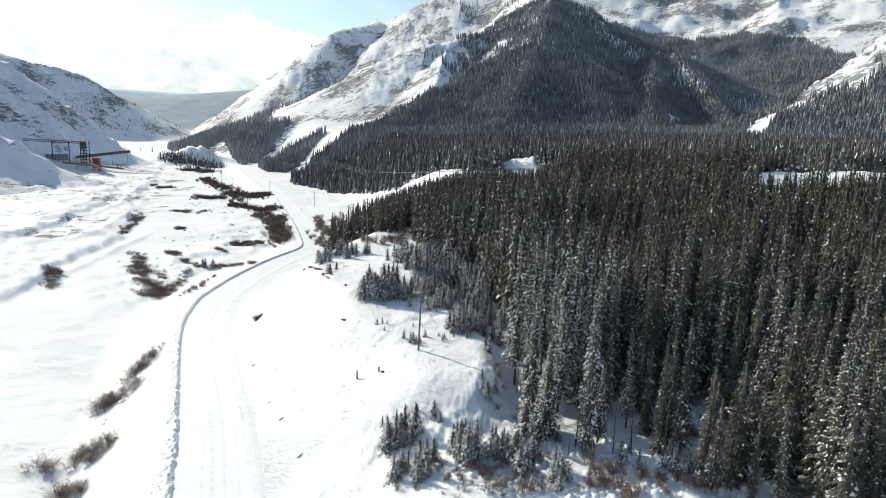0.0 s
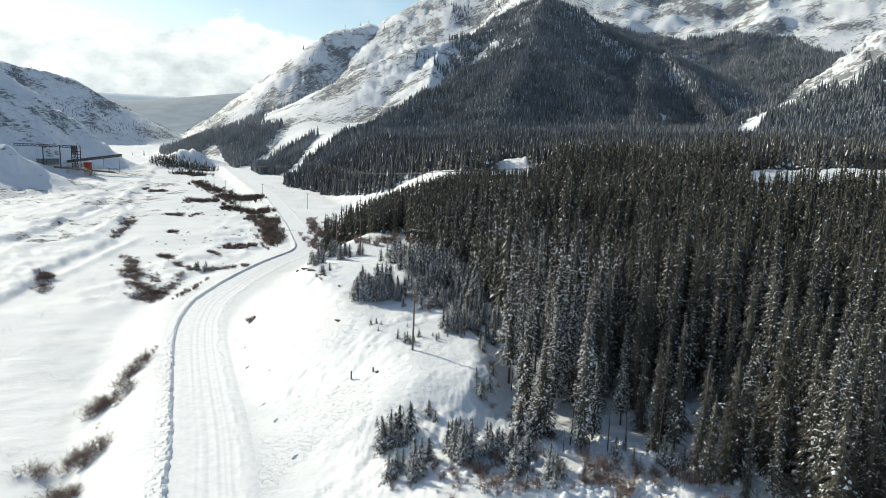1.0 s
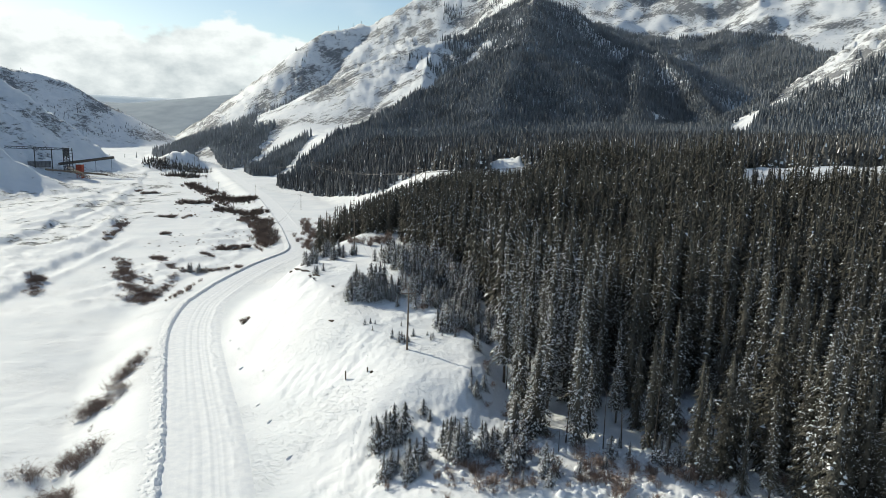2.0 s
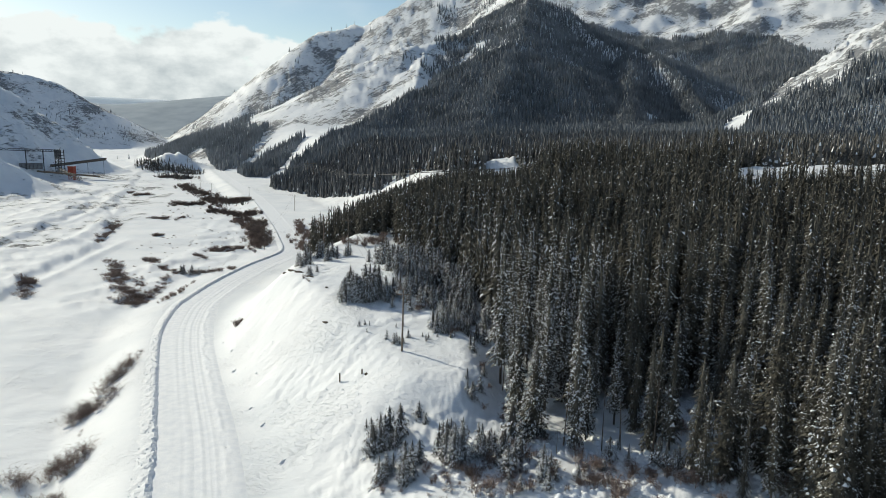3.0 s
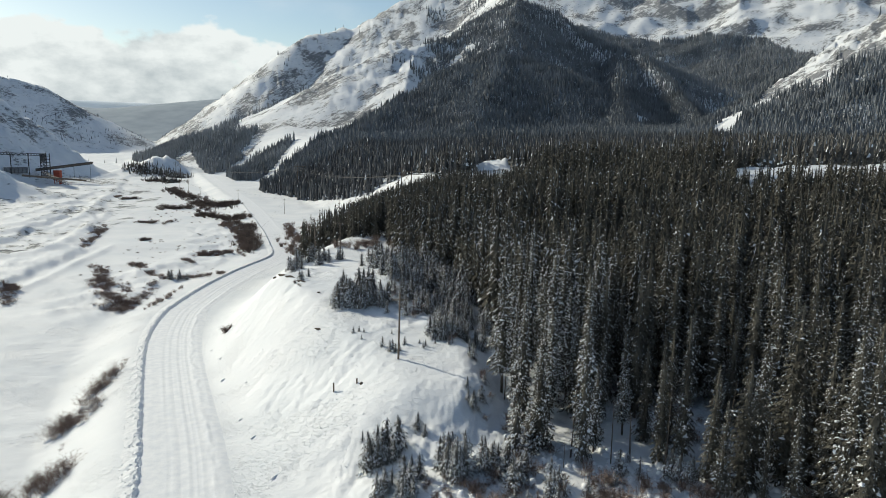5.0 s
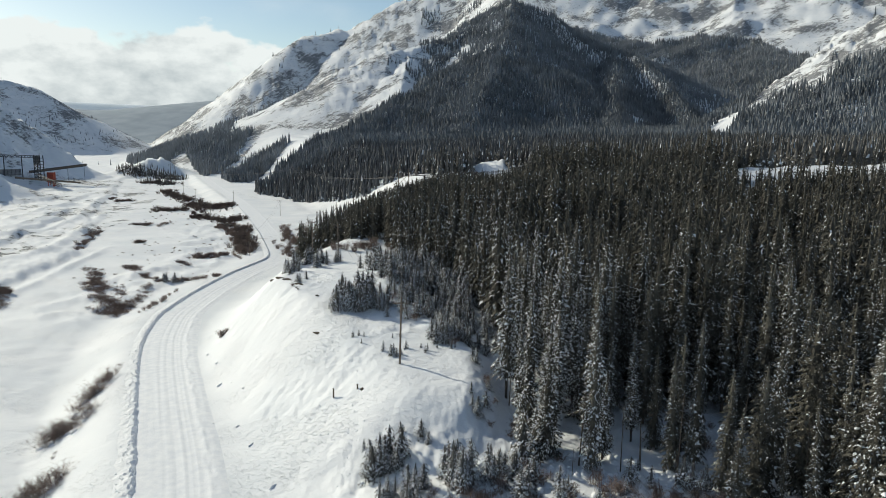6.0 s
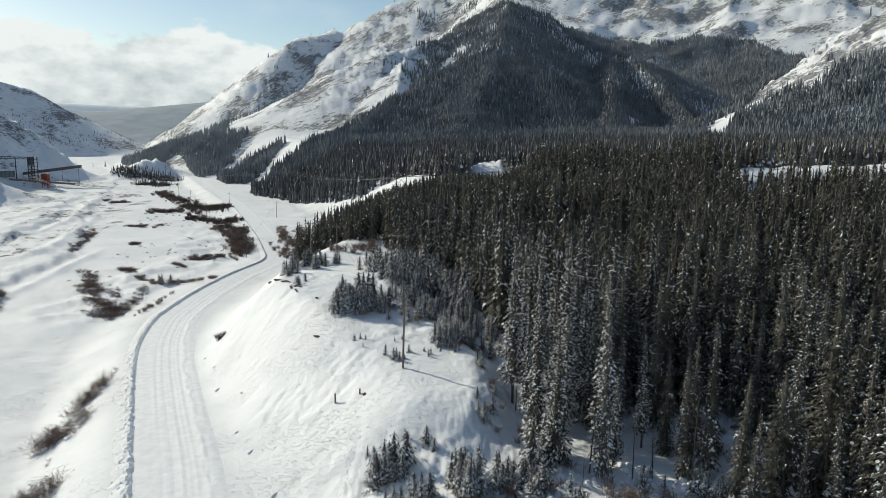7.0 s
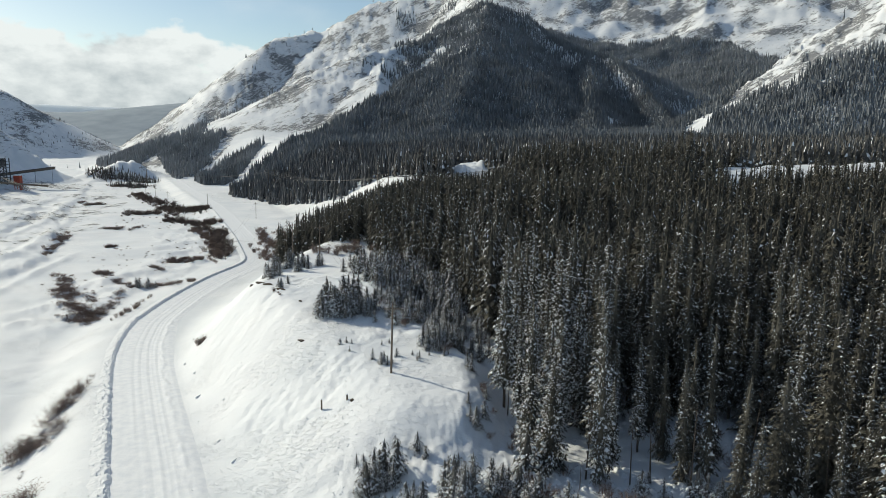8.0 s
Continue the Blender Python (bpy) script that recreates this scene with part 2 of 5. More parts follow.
def fractal(x, y, size, octaves=4, gain=0.5):
    total, amp = 0.0, 1.0
    for k in range(octaves):
        total = total + amp * value_noise(x / size + 13.7 * k, y / size + 7.1 * k)
        size, amp = size / 2.03, amp * gain
    return total


def ramp01(a, b, v):
    t = np.clip((v - a) / (b - a), 0, 1)
    return t * t * (3 - 2 * t)


# the road runs up the valley: y, x, z of its centre line
ROAD = np.array([(-300, 95, 24), (-100, 36, 18), (60, -23, 11.5), (77, -29.6, 10.7), (90, -34, 9.9), (113, -43.5, 8.7), (143, -55.5, 6.7),
                 (164, -63, 5.2), (190, -69.5, 3.5), (224, -71.5, 1.8), (245, -71.0, 1.0), (265, -69.6, 0.3), (284, -66.6, -0.3), (297, -65.2, -0.7), (309, -67.0, -1.1),
                 (323, -71.4, -1.3), (340, -76.5, -1.6), (379, -88.7, -2.1), (436, -108.5, -2.9), (516, -136.6, -4.1), (556, -152, -4.6), (700, -212, -7.0),
                 (920, -300, -11.0), (1400, -520, -17.0)])
ROAD_Y = np.arange(-300.0, 1400.0, 1.0)


def softened(values, sigma=9.0):
    k = np.exp(-0.5 * (np.arange(-30, 31) / sigma) ** 2)
    return np.convolve(np.pad(values, 30, mode="reflect", reflect_type="odd"), k / k.sum(), mode="valid")


ROAD_X = softened(np.interp(ROAD_Y, ROAD[:, 0], ROAD[:, 1]), 6.0)
ROAD_Z = softened(np.interp(ROAD_Y, ROAD[:, 0], ROAD[:, 2]), 14.0)


def road_x(y):
    return np.interp(y, ROAD_Y, ROAD_X)


def road_z(y):
    return np.interp(y, ROAD_Y, ROAD_Z)


# ridge lines: points, steepness below the line, and how far the foot spreads
RIDGES = [
    ([(-769, 1738, -40), (-708, 1817, -30), (-589, 2016, 60), (-510, 2089, 140), (-432, 2157, 222), (-421, 2210, 316),
      (-252, 2286, 368), (-130, 2296, 440), (-6, 2250, 462), (128, 2196, 470)], 0.8, 6000, 1.0),
    ([(178, 1691, 340), (260, 1629, 311), (325, 1567, 252), (372, 1505, 220), (403, 1445, 206), (412, 1286, 142),
      (393, 1081, 74), (374, 981, 52)], 0.85, 1500, 0.6),
    ([(178, 1691, 349), (84, 1598, 271), (10, 1520, 234), (-88, 1447, 208), (-231, 1330, 126), (-290, 1267, 82),
      (-352, 1200, 30), (-396, 1133, -8)], 0.55, 2200, 0.8),
    ([(-50, 1447, 203), (-58, 1150, 98), (-125, 900, 26), (-160, 760, -6)], 0.43, 5000, 0.8),
    ([(178, 1691, 345), (120, 1300, 200), (60, 1000, 90), (20, 820, 35)], 0.47, 9000, 0.8),
    ([(372, 1505, 215), (300, 1200, 120), (240, 950, 58)], 0.55, 2200, 0.6),
    ([(128, 2196, 470), (178, 1691, 345)], 1.0, 4000, 1.0),
    ([(340, 3060, 640), (463, 2964, 738), (1038, 2708, 730), (1576, 2314, 728)], 0.72, 4200, 0.08),
    ([(375, 927, 46), (420, 908, 100), (456, 890, 143), (480, 877, 172), (513, 858, 192), (588, 809, 244),
      (765, 791, 344)], 0.95, 660, 0.9),
    # first two points lie out of view, raised to shade the valley
    ([(-800, 600, 360), (-690, 740, 215), (-602, 800, 130), (-560, 850, 108), (-575, 935, 56), (-566, 998, 17), (-522, 1022, -14)], 0.85, 2600, 0.5),
    ([(-480, 440, 110), (-439, 477, 72), (-366, 540, 32), (-363, 574, 14), (-354, 601, -8)], 0.62, 2600, 0.5),
    ([(-422, 961, -3), (-392, 974, 7), (-376, 980, 10), (-358, 987, -2)], 0.55, 2600, 0.3),
    ([(-1478, 1627, 226), (-1316, 1761, 210), (-1219, 1829, 190), (-1156, 1869, 168), (-1066, 1922, 148), (-985, 1916, 86),
      (-905, 1906, 14), (-860, 1900, -22)], 0.6, 2200, 0.6),
]


def ridge_height(x, y, line, steep, spread):
    best = np.full(np.shape(x), -1e6)
    for (x0, y0, z0), (x1, y1, z1) in zip(line[:-1], line[1:]):
        dx, dy = x1 - x0, y1 - y0
        t = np.clip(((x - x0) * dx + (y - y0) * dy) / (dx * dx + dy * dy), 0, 1)
        d = np.hypot(x - x0 - t * dx, y - y0 - t * dy)
        best = np.maximum(best, z0 + t * (z1 - z0) - steep * d / (1 + d / spread))
    return best


def ridge_gap(x, y, line):
    best = np.full(np.shape(x), 1e6)
    for (x0, y0, _), (x1, y1, _) in zip(line[:-1], line[1:]):
        dx, dy = x1 - x0, y1 - y0
        t = np.clip(((x - x0) * dx + (y - y0) * dy) / (dx * dx + dy * dy), 0, 1)
        best = np.minimum(best, np.hypot(x - x0 - t * dx, y - y0 - t * dy))
    return best


# banks that graders and trucks have left on the terrace: points, height, half width
TRACKS = [([(-181, 286, 0), (-172, 296, 0), (-170, 313, 0), (-192, 384, 0), (-227, 484, 0)], 1.5, 3.0),
          ([(-137, 221, 0), (-138, 239, 0), (-142, 261, 0), (-147, 293, 0), (-152, 325, 0)], 0.9, 2.2),
          ([(-246, 392, 0), (-253, 437, 0), (-272, 513, 0)], 1.1, 2.2), ([(-262, 392, 0), (-270, 437, 0), (-286, 513, 0)], 0.8, 2.0),
          ([(-214, 340, 0), (-210, 384, 0), (-223, 440, 0), (-284, 601, 0)], 1.4, 2.6), ([(-230, 350, 0), (-226, 384, 0), (-238, 440, 0)], 0.8, 2.0)]


def base_height(x, y):
    """Valley floor, road bench, roadside hill and the wooded plateau."""
    u = x - road_x(y)
    zr = road_z(y)
    plain = np.interp(y, [-300, 100, 200, 400, 1000, 2400, 4900], [8, 2, 0.5, -5, -17, -25, -32])
    plain = plain + fractal(x, y, 34, 4) * 0.9 + fractal(x * 0.6 + y * 0.5, y - x * 0.5, 5, 3) * 0.22
    left = plain + (zr - plain) * (1 - ramp01(7, 24, -u))
    # smooth river ice, then a broken bank and a flat gravel terrace
    shore = np.interp(y, [100, 200, 240, 271, 310, 366, 460, 560, 640], [-58, -62, -74, -82, -87, -94, -105, -106, -100]) + fractal(x, y, 14, 3) * 7
    bank = ramp01(shore, shore - 5, u)
    step = shore - np.interp(y, [150, 250, 350, 420], [34, 40, 34, 20]) + fractal(x + 50, y, 18, 3) * 7
    left = left + bank * (1.6 + fractal(x, y, 5, 3) * 0.9 * ramp01(step - 4, step + 8, u)) + 2.2 * ramp01(step, step - 5, u) * ramp01(700, 520, y)
    left = left + fractal(x, y, 8, 4) * 0.8 * ramp01(-30, -60, u) * ramp01(380, 520, y) + fractal(x + 9, y, 6, 3) * 0.8 * bank
    near = (y > 190) & (y < 640) & (x < -110) & (x > -320)
    if near.any():
        low = np.zeros(np.shape(x))
        for track, high, wide in TRACKS:
            low[near] += high * np.exp(-(ridge_gap(x[near], y[near], track) / wide) ** 2) * (0.75 + 0.5 * fractal(x[near], y[near], 11, 3))
        left = left + low
    # hummocks of the gravel bars beside the channel
    bar = ramp01(-52, -40, u) * ramp01(-18, -26, u) * ramp01(180, 205, y) * ramp01(480, 420, y)
    left = left + bar * (0.5 + fractal(x, y, 7, 4) * 1.6)
    floor = np.interp(y, [-100, 60, 80, 175, 275, 420, 800, 1500], [14, 16.5, 17, 23.5, 27, 28.5, 36, 50])
    floor = floor + 0.05 * np.clip(x, -40, 200)
    brow = np.interp(y, [78, 92, 104, 116, 130, 150], [1, 4, 4, -1, -7, -10])
    floor = floor + 3.4 * (1 - ramp01(brow - 1, brow + 6, x)) * ramp01(76, 92, y) * ramp01(178, 140, y)
    floor = floor + (6.5 + fractal(x, y, 12, 3) * 2.5) * ramp01(228, 280, y) * ramp01(330, 292, y) * ramp01(90, 118, x)
    floor = floor + (6.0 + fractal(x, y, 7, 3) * 8) * np.exp(-((x - 33) / 10) ** 4 - ((y - 426) / 9) ** 2)
    b0 = np.interp(y, [60, 150, 190, 330, 400, 620, 800], [5.6, 5.8, 8, 9, 42, 42, 42])
    b1 = np.interp(y, [60, 100, 150, 162, 175, 230, 330, 400, 620, 800], [30, 32, 26, 29, 33, 64, 74, 98, 130, 160])
    right = zr + (floor - zr) * ramp01(b0, b1, u) + fractal(x, y, 26, 3) * 0.8 * ramp01(6, 20, u)
    right = right + (fractal(x, y, 9, 4) * 1.6 - np.abs(fractal(x, y + 40, 16, 3)) * 1.5) * ramp01(30, 45, u) * ramp01(125, 105, u) * ramp01(385, 410, y) * ramp01(650, 610, y)
    # wind-carved drifts on the open hillside
    a, c = x * 0.80 - y * 0.60, x * 0.60 + y * 0.80
    right = right + (np.abs(fractal(a / 1.3, c / 3.6, 1.0, 4)) * -0.6 + 0.1 + fractal(x, y, 2.3, 4) * 0.4) * (0.4 + 0.6 * ramp01(-0.15, 0.2, fractal(x + 70, y, 13, 4))) * ramp01(9, 15, u) * ramp01(240, 180, y)
    right = right + fractal(x, y, 2.6, 2) * 0.5 * ramp01(78, 66, y) * ramp01(6, 14, x)
    z = np.where(u < 0, left, right)
    return np.where((u > -7) & (u < 4.6), zr - 0.2 * ramp01(7, 6.2, np.abs(u)), z)


def land(x, y):
    x, y = np.asarray(x, float), np.asarray(y, float)
    z = base_height(x, y)
    tops, grain = np.full(x.shape, -1e6), np.zeros(x.shape)
    for line, steep, spread, coarse in RIDGES:
        h = ridge_height(x, y, line, steep, spread)
        grain = np.where(h > tops, coarse, grain)
        tops = np.maximum(tops, h)
    d = tops - z
    lift = np.clip(d / 90, 0, 1)
    a, c = x * 0.87 + y * 0.5, y * 0.87 - x * 0.5
    rough = fractal(x, y, 160, 5, 0.55) * 34 - np.abs(fractal(x + 90, y, 70, 5, 0.6)) * 20 + 3
    rough = rough + np.abs(fractal(a, c * 2.6, 46, 5, 0.65)) * -20 + 5
    tops = tops + rough * lift * 0.5 * grain
    # broad ribs and bowls of the high snowfield
    big = (fractal(x, y, 330, 4) * 60 - np.abs(fractal(x + 500, y, 190, 4)) * 60 + 12) * ramp01(1750, 2100, y) * ramp01(300, 520, x)
    tops = tops + big * lift
    # slumped, benched faces of the spoil slopes, and the broken mound on the valley floor
    spoil = (x < -330) & (y < 1080) & (d > -20)
    tops = np.where(spoil, tops + np.clip(d / 25, 0, 1) * (fractal(x, y, 34, 5, 0.6) * 7 - np.abs(fractal(x + 40, y, 17, 4)) * 4 + 1.1 * np.sin(tops * 0.6)), tops)
    z = z + 9 * np.exp(-((x + 402) / 32) ** 2 - ((y - 738) / 40) ** 2)
    tops = tops + fractal(x, y, 15, 4, 0.65) * 7 * np.exp(-((x + 385) / 40) ** 2 - ((y - 976) / 26) ** 2)
    return np.where(d > -6, np.maximum(z, tops) + 3 * np.exp(-((tops - z) / 7) ** 2), z)


def land_at(x, y):
    return float(land(np.array([x]), np.array([y]))[0])


def ground_sheet():
    """One sheet out to the horizon, finer towards the view."""
    az = np.concatenate([np.linspace(-180, -42, 60)[:-1], np.linspace(-42, 44, 660), np.linspace(44, 180, 60)[1:]])
    az = np.radians(az[:-1])
    r = np.concatenate([[2, 10, 20, 30, 40, 50], np.arange(56, 190, 0.75), np.geomspace(190, 4900, 320)])
    A, R = np.meshgrid(az, r)
    x, y = np.sin(A) * R, np.cos(A) * R
    v = np.stack([x, y, land(x, y)], -1).reshape(-1, 3)
    n, m = len(az), len(r)
    i, j = np.meshgrid(np.arange(m - 1), np.arange(n), indexing="ij")
    a, b = i * n + j, i * n + (j + 1) % n
    f = np.stack([a, b, b + n, a + n], -1).reshape(-1, 4)[:, ::-1]
    c = v[f].mean(1)
    spoil = (c[:, 2] - base_height(c[:, 0], c[:, 1]) > 5) & (c[:, 0] < -330) & (c[:, 1] < 1080)
    high = (c[:, 2] - base_height(c[:, 0], c[:, 1]) > 9) & (np.hypot(c[:, 0], c[:, 1]) > 420) & ((c[:, 0] > -330) | (c[:, 1] > 1080))
    slot = high.astype(int) + 2 * spoil + 2 * (high & (c[:, 1] > 1700) & (c[:, 0] > 330))
    terrace = (slot == 0) & (c[:, 1] > 290) & (c[:, 1] < 1000) & (c[:, 0] - road_x(c[:, 1]) < np.interp(c[:, 1], [290, 420, 520, 640], [-112, -84, -76, -70]) + 16 * fractal(c[:, 0], c[:, 1], 22, 3))
    slot[terrace] = 4
    ob = new("ground", mesh_data("ground", v, f, [VALLEY_SNOW, SNOW_ROCK, SPOIL_SNOW, HIGH_SNOW, TERRACE_SNOW], slot, smooth=True))
    return tagged(ob, "snow-covered valley floor and rocky mountain slopes", "ground", kind="structure")


ground_sheet()


def sweep(offsets, y0, y1, step, lift):
    """A strip along the road: offsets are (across, up) pairs; lift gives the height added at each station."""
    ys = np.arange(y0, y1, step)
    xs, zs = road_x(ys), road_z(ys)
    tx, ty = np.gradient(xs), np.gradient(ys)
    ln = np.hypot(tx, ty)
    nx, ny = ty / ln, -tx / ln
    rows = [np.stack([xs + nx * o, ys + ny * o, zs + h + lift(ys, o, k)], -1) for k, (o, h) in enumerate(offsets)]
    v = np.stack(rows, 1).reshape(-1, 3)
    n, m = len(ys), len(offsets)
    i, j = np.meshgrid(np.arange(n - 1), np.arange(m - 1), indexing="ij")
    a = i * m + j
    return v, np.stack([a, a + 1, a + m + 1, a + m], -1).reshape(-1, 4)


def road_strip():
    across = np.linspace(-5.0, 6.4, 48)
    ruts = np.zeros(len(across))
    for c, w, deep in ((-1.3, 0.22, 0.05), (0.0, 0.25, 0.06), (0.55, 0.2, 0.04), (1.5, 0.28, 0.07), (2.2, 0.2, 0.05), (3.1, 0.2, 0.04)):
        ruts -= deep * np.exp(-((across - c) / w) ** 2)
    edge = 0.06 * np.exp(-((across - 4.1) / 0.5) ** 2) - 0.16 * ramp01(5.0, 6.4, across)
    v, f = sweep(list(zip(across, ruts + edge + 0.05)), -40, 900, 0.9, lambda ys, o, k: fractal(ys * 0.12, ys * 0 + o * 5.0, 3.0, 3) * 0.035 + fractal(ys, ys * 0 + o, 0.8, 3) * 0.30 * float(np.exp(-((o - 4.1) / 0.6) ** 2)))
    ob = new("road", mesh_data("road", v, f, [SNOW], smooth=True))
    tagged(ob, "snow-packed road with vehicle ruts along the valley", "road", kind="structure")


def snow_berm():
    """The ploughed bank on the outer edge: a broken upright face towards the road, a gentle back."""
    prof = [(-8.6, -0.3), (-7.6, 0.02), (-6.8, 0.26), (-6.1, 0.46), (-5.65, 0.54), (-5.4, 0.52), (-5.15, 0.34), (-4.95, 0.12), (-4.75, -0.1)]
    rough = (0, 0.12, 0.15, 0.2, 0.26, 0.34, 0.34, 0.2, 0)
    v, f = sweep(prof, 30, 560, 0.3, lambda ys, o, k: fractal(ys, ys * 0 + k * 0.9, 0.9, 3) * rough[k] * np.interp(ys, [300, 560], [1, 0.5]))
    shift = fractal(v[:, 1], v[:, 0] * 0, 1.1, 3) * 0.3
    v[:, 0] += np.where(np.arange(len(v)) % 9 > 4, shift, 0)
    ob = new("snow_berm", mesh_data("snow_berm", v, f, [BERM], smooth=False))
    tagged(ob, "ploughed snow bank with a grey broken face along the road", "snow bank", kind="structure")


road_strip()
snow_berm()

# ---- trees ----
def spruce(h, seed, sprays, snowy, girth=0.115, bare=0.08, grain=1.0, blob=True, taper=0.86):
    """Crown, snow and trunk of one narrow spruce, as vertex and triangle arrays. Whorls of drooping boughs, each hung with small sprays
    round a dense dark heart; grain: length of a spray; blob: rounded snow pads as well as thin snow."""
    rg = np.random.RandomState(seed)
    whorls = max(14, int(h / 0.40))
    per = 6
    wt = bare + (0.99 - bare) * ((np.arange(whorls) + 0.7 * rg.rand(whorls)) / whorls)
    bt = np.repeat(wt, per) + (rg.rand(whorls * per) - 0.5) * 0.5 / whorls
    uneven = np.repeat(0.78 + 0.4 * rg.rand(whorls), per) * (0.62 + 0.55 * rg.rand(len(bt)))
    blen = girth * h * np.clip(1.02 - bt, 0.0, 1) ** taper * uneven * np.minimum(1, (bt - bare) / 0.10 + 0.5) + 0.12
    baz = np.tile(np.arange(per) * 2 * math.pi / per, whorls) + np.repeat(rg.rand(whorls) * 6.283, per) + (rg.rand(len(bt)) - 0.5) * 0.7
    bdroop = 0.22 + 0.50 * (1 - bt) + 0.30 * rg.rand(len(bt))
    chance = blen ** 1.25
    k = rg.choice(len(bt), sprays, p=chance / chance.sum())
    L, az, droop, t = blen[k], baz[k], bdroop[k], bt[k]
    o = 0.22 + 0.80 * rg.rand(sprays) ** 0.75
    side = (rg.rand(sprays) - 0.5) * 2 * 0.34 * L * (1.15 - 0.7 * o)
    d = np.stack([np.cos(az), np.sin(az), np.zeros(sprays)], 1)
    p = np.stack([-d[:, 1], d[:, 0], np.zeros(sprays)], 1)
    up = np.array([0.0, 0.0, 1.0])
    root = d * (L * o)[:, None] + p * side[:, None] + up * (h * t + L * (0.14 * o - droop * o ** 1.5))[:, None]
    ln = (0.13 * L + 0.15) * (0.65 + 0.7 * rg.rand(sprays)) * grain
    wd = ln * (0.17 + 0.15 * rg.rand(sprays))
    yaw = (rg.rand(sprays) - 0.5) * 1.7 + np.sign(side) * 0.35
    fwd = d * np.cos(yaw)[:, None] + p * np.sin(yaw)[:, None]
    cross = p * np.cos(yaw)[:, None] - d * np.sin(yaw)[:, None]
    tilt = -0.25 - 0.75 * rg.rand(sprays)
    tip = root + fwd * (ln * 0.8)[:, None] + up * (ln * tilt)[:, None]
    roll = (rg.rand(sprays) - 0.5) * 0.9
    edge = (cross + up * roll[:, None]) * wd[:, None]
    tris = np.stack([root - edge, root + edge, tip], 1)
    v = tris.reshape(-1, 3)
    f = np.arange(len(v)).reshape(-1, 3)
    # the dark heart of twigs round the stem: ragged skirts
    tiers, sides = max(4, int(h / 1.7)), 5
    cv, cf = [], []
    for q in range(tiers):
        t0 = bare + (1 - bare) * q / tiers
        r = 0.36 * girth * h * (1.02 - t0) ** taper + 0.03
        n0 = len(cv)
        for j in range(sides):
            a0, rr = 6.283 * (j + 0.5 * q) / sides, r * (0.6 + 0.7 * rg.rand())
            cv.append((math.cos(a0) * rr, math.sin(a0) * rr, h * t0 - r * 0.3 * rg.rand()))
        cv.append((0, 0, h * min(1.0, t0 + 1.6 / tiers)))
        cf += [(n0 + j, n0 + (j + 1) % sides, n0 + sides) for j in range(sides)]
    f = np.concatenate([f, np.array(cf) + len(v)])
    v = np.concatenate([v, np.array(cv)])
    # thin snow on the sprays, thicker towards the ends of the boughs
    pick = rg.rand(sprays) < snowy * (0.55 + 0.6 * o)
    sq = tris[pick]
    mid = sq.mean(1, keepdims=True)
    sv = (mid + (sq - mid) * (0.55 + 0.45 * rg.rand(len(sq), 3, 1)) + np.array([0, 0, 0.05])).reshape(-1, 3)
    sf = np.arange(len(sv)).reshape(-1, 3)
    if blob:
        pick = np.where(rg.rand(sprays) < snowy * 0.42 * o)[0]
        c = root[pick] + np.array([0, 0, 0.03])
        r = np.clip(0.05 + 0.17 * L[pick] * rg.rand(len(pick)) ** 1.6, 0.05, 0.26)
        ring = []
        for j in range(4):
            a0 = j * math.pi / 2 + rg.rand(len(pick)) * 1.2
            q = r * (0.7 + 0.7 * rg.rand(len(pick)))
            ring.append(c + np.stack([np.cos(a0) * q, np.sin(a0) * q, -r * (0.1 + 0.5 * rg.rand(len(pick)))], 1))
        ring.append(c + np.stack([0 * r, 0 * r, r * (0.35 + 0.4 * rg.rand(len(pick)))], 1))
        pv = np.stack(ring, 1).reshape(-1, 3)
        pf = (np.arange(len(pick))[:, None, None] * 5 + np.array([[0, 1, 4], [1, 2, 4], [2, 3, 4], [3, 0, 4]])[None]).reshape(-1, 3)
        sf = np.concatenate([sf, pf + len(sv)])
        sv = np.concatenate([sv, pv])
    # trunk
    n = 6
    ang = np.arange(n) * 2 * math.pi / n
    rings = [(0.0, 0.008 * h + 0.03), (0.3 * h, 0.006 * h + 0.02), (0.995 * h, 0.006)]
    tv = np.concatenate([np.stack([np.cos(ang) * q, np.sin(ang) * q, np.full(n, zz - (0.3 if zz == 0 else 0))], 1) for zz, q in rings])
    tf = []
    for i in range(2):
        for j in range(n):
            a0, a1 = i * n + j, i * n + (j + 1) % n
            tf += [(a0, a1, a1 + n), (a0, a1 + n, a0 + n)]
    return (v, f), (sv, sf), (tv, np.array(tf))


def tree_thing(name, h, seed, sprays, snowy, label, group, girth=0.115, bare=0.08, grain=1.0, taper=0.86, needles=NEEDLES):
    crown, snow, trunk = spruce(h, seed, sprays, snowy, girth, bare, grain, True, taper)
    ob = new(name)
    tagged(ob, label, "tree", group, "thing")
    arrays_part("trunk", *trunk, BARK, ob)
    arrays_part("crown", *crown, needles, ob)
    tagged(arrays_part("snow", *snow, TREE_SNOW, ob, label="clumps of snow on the branches"), kind="stuff")
    return ob


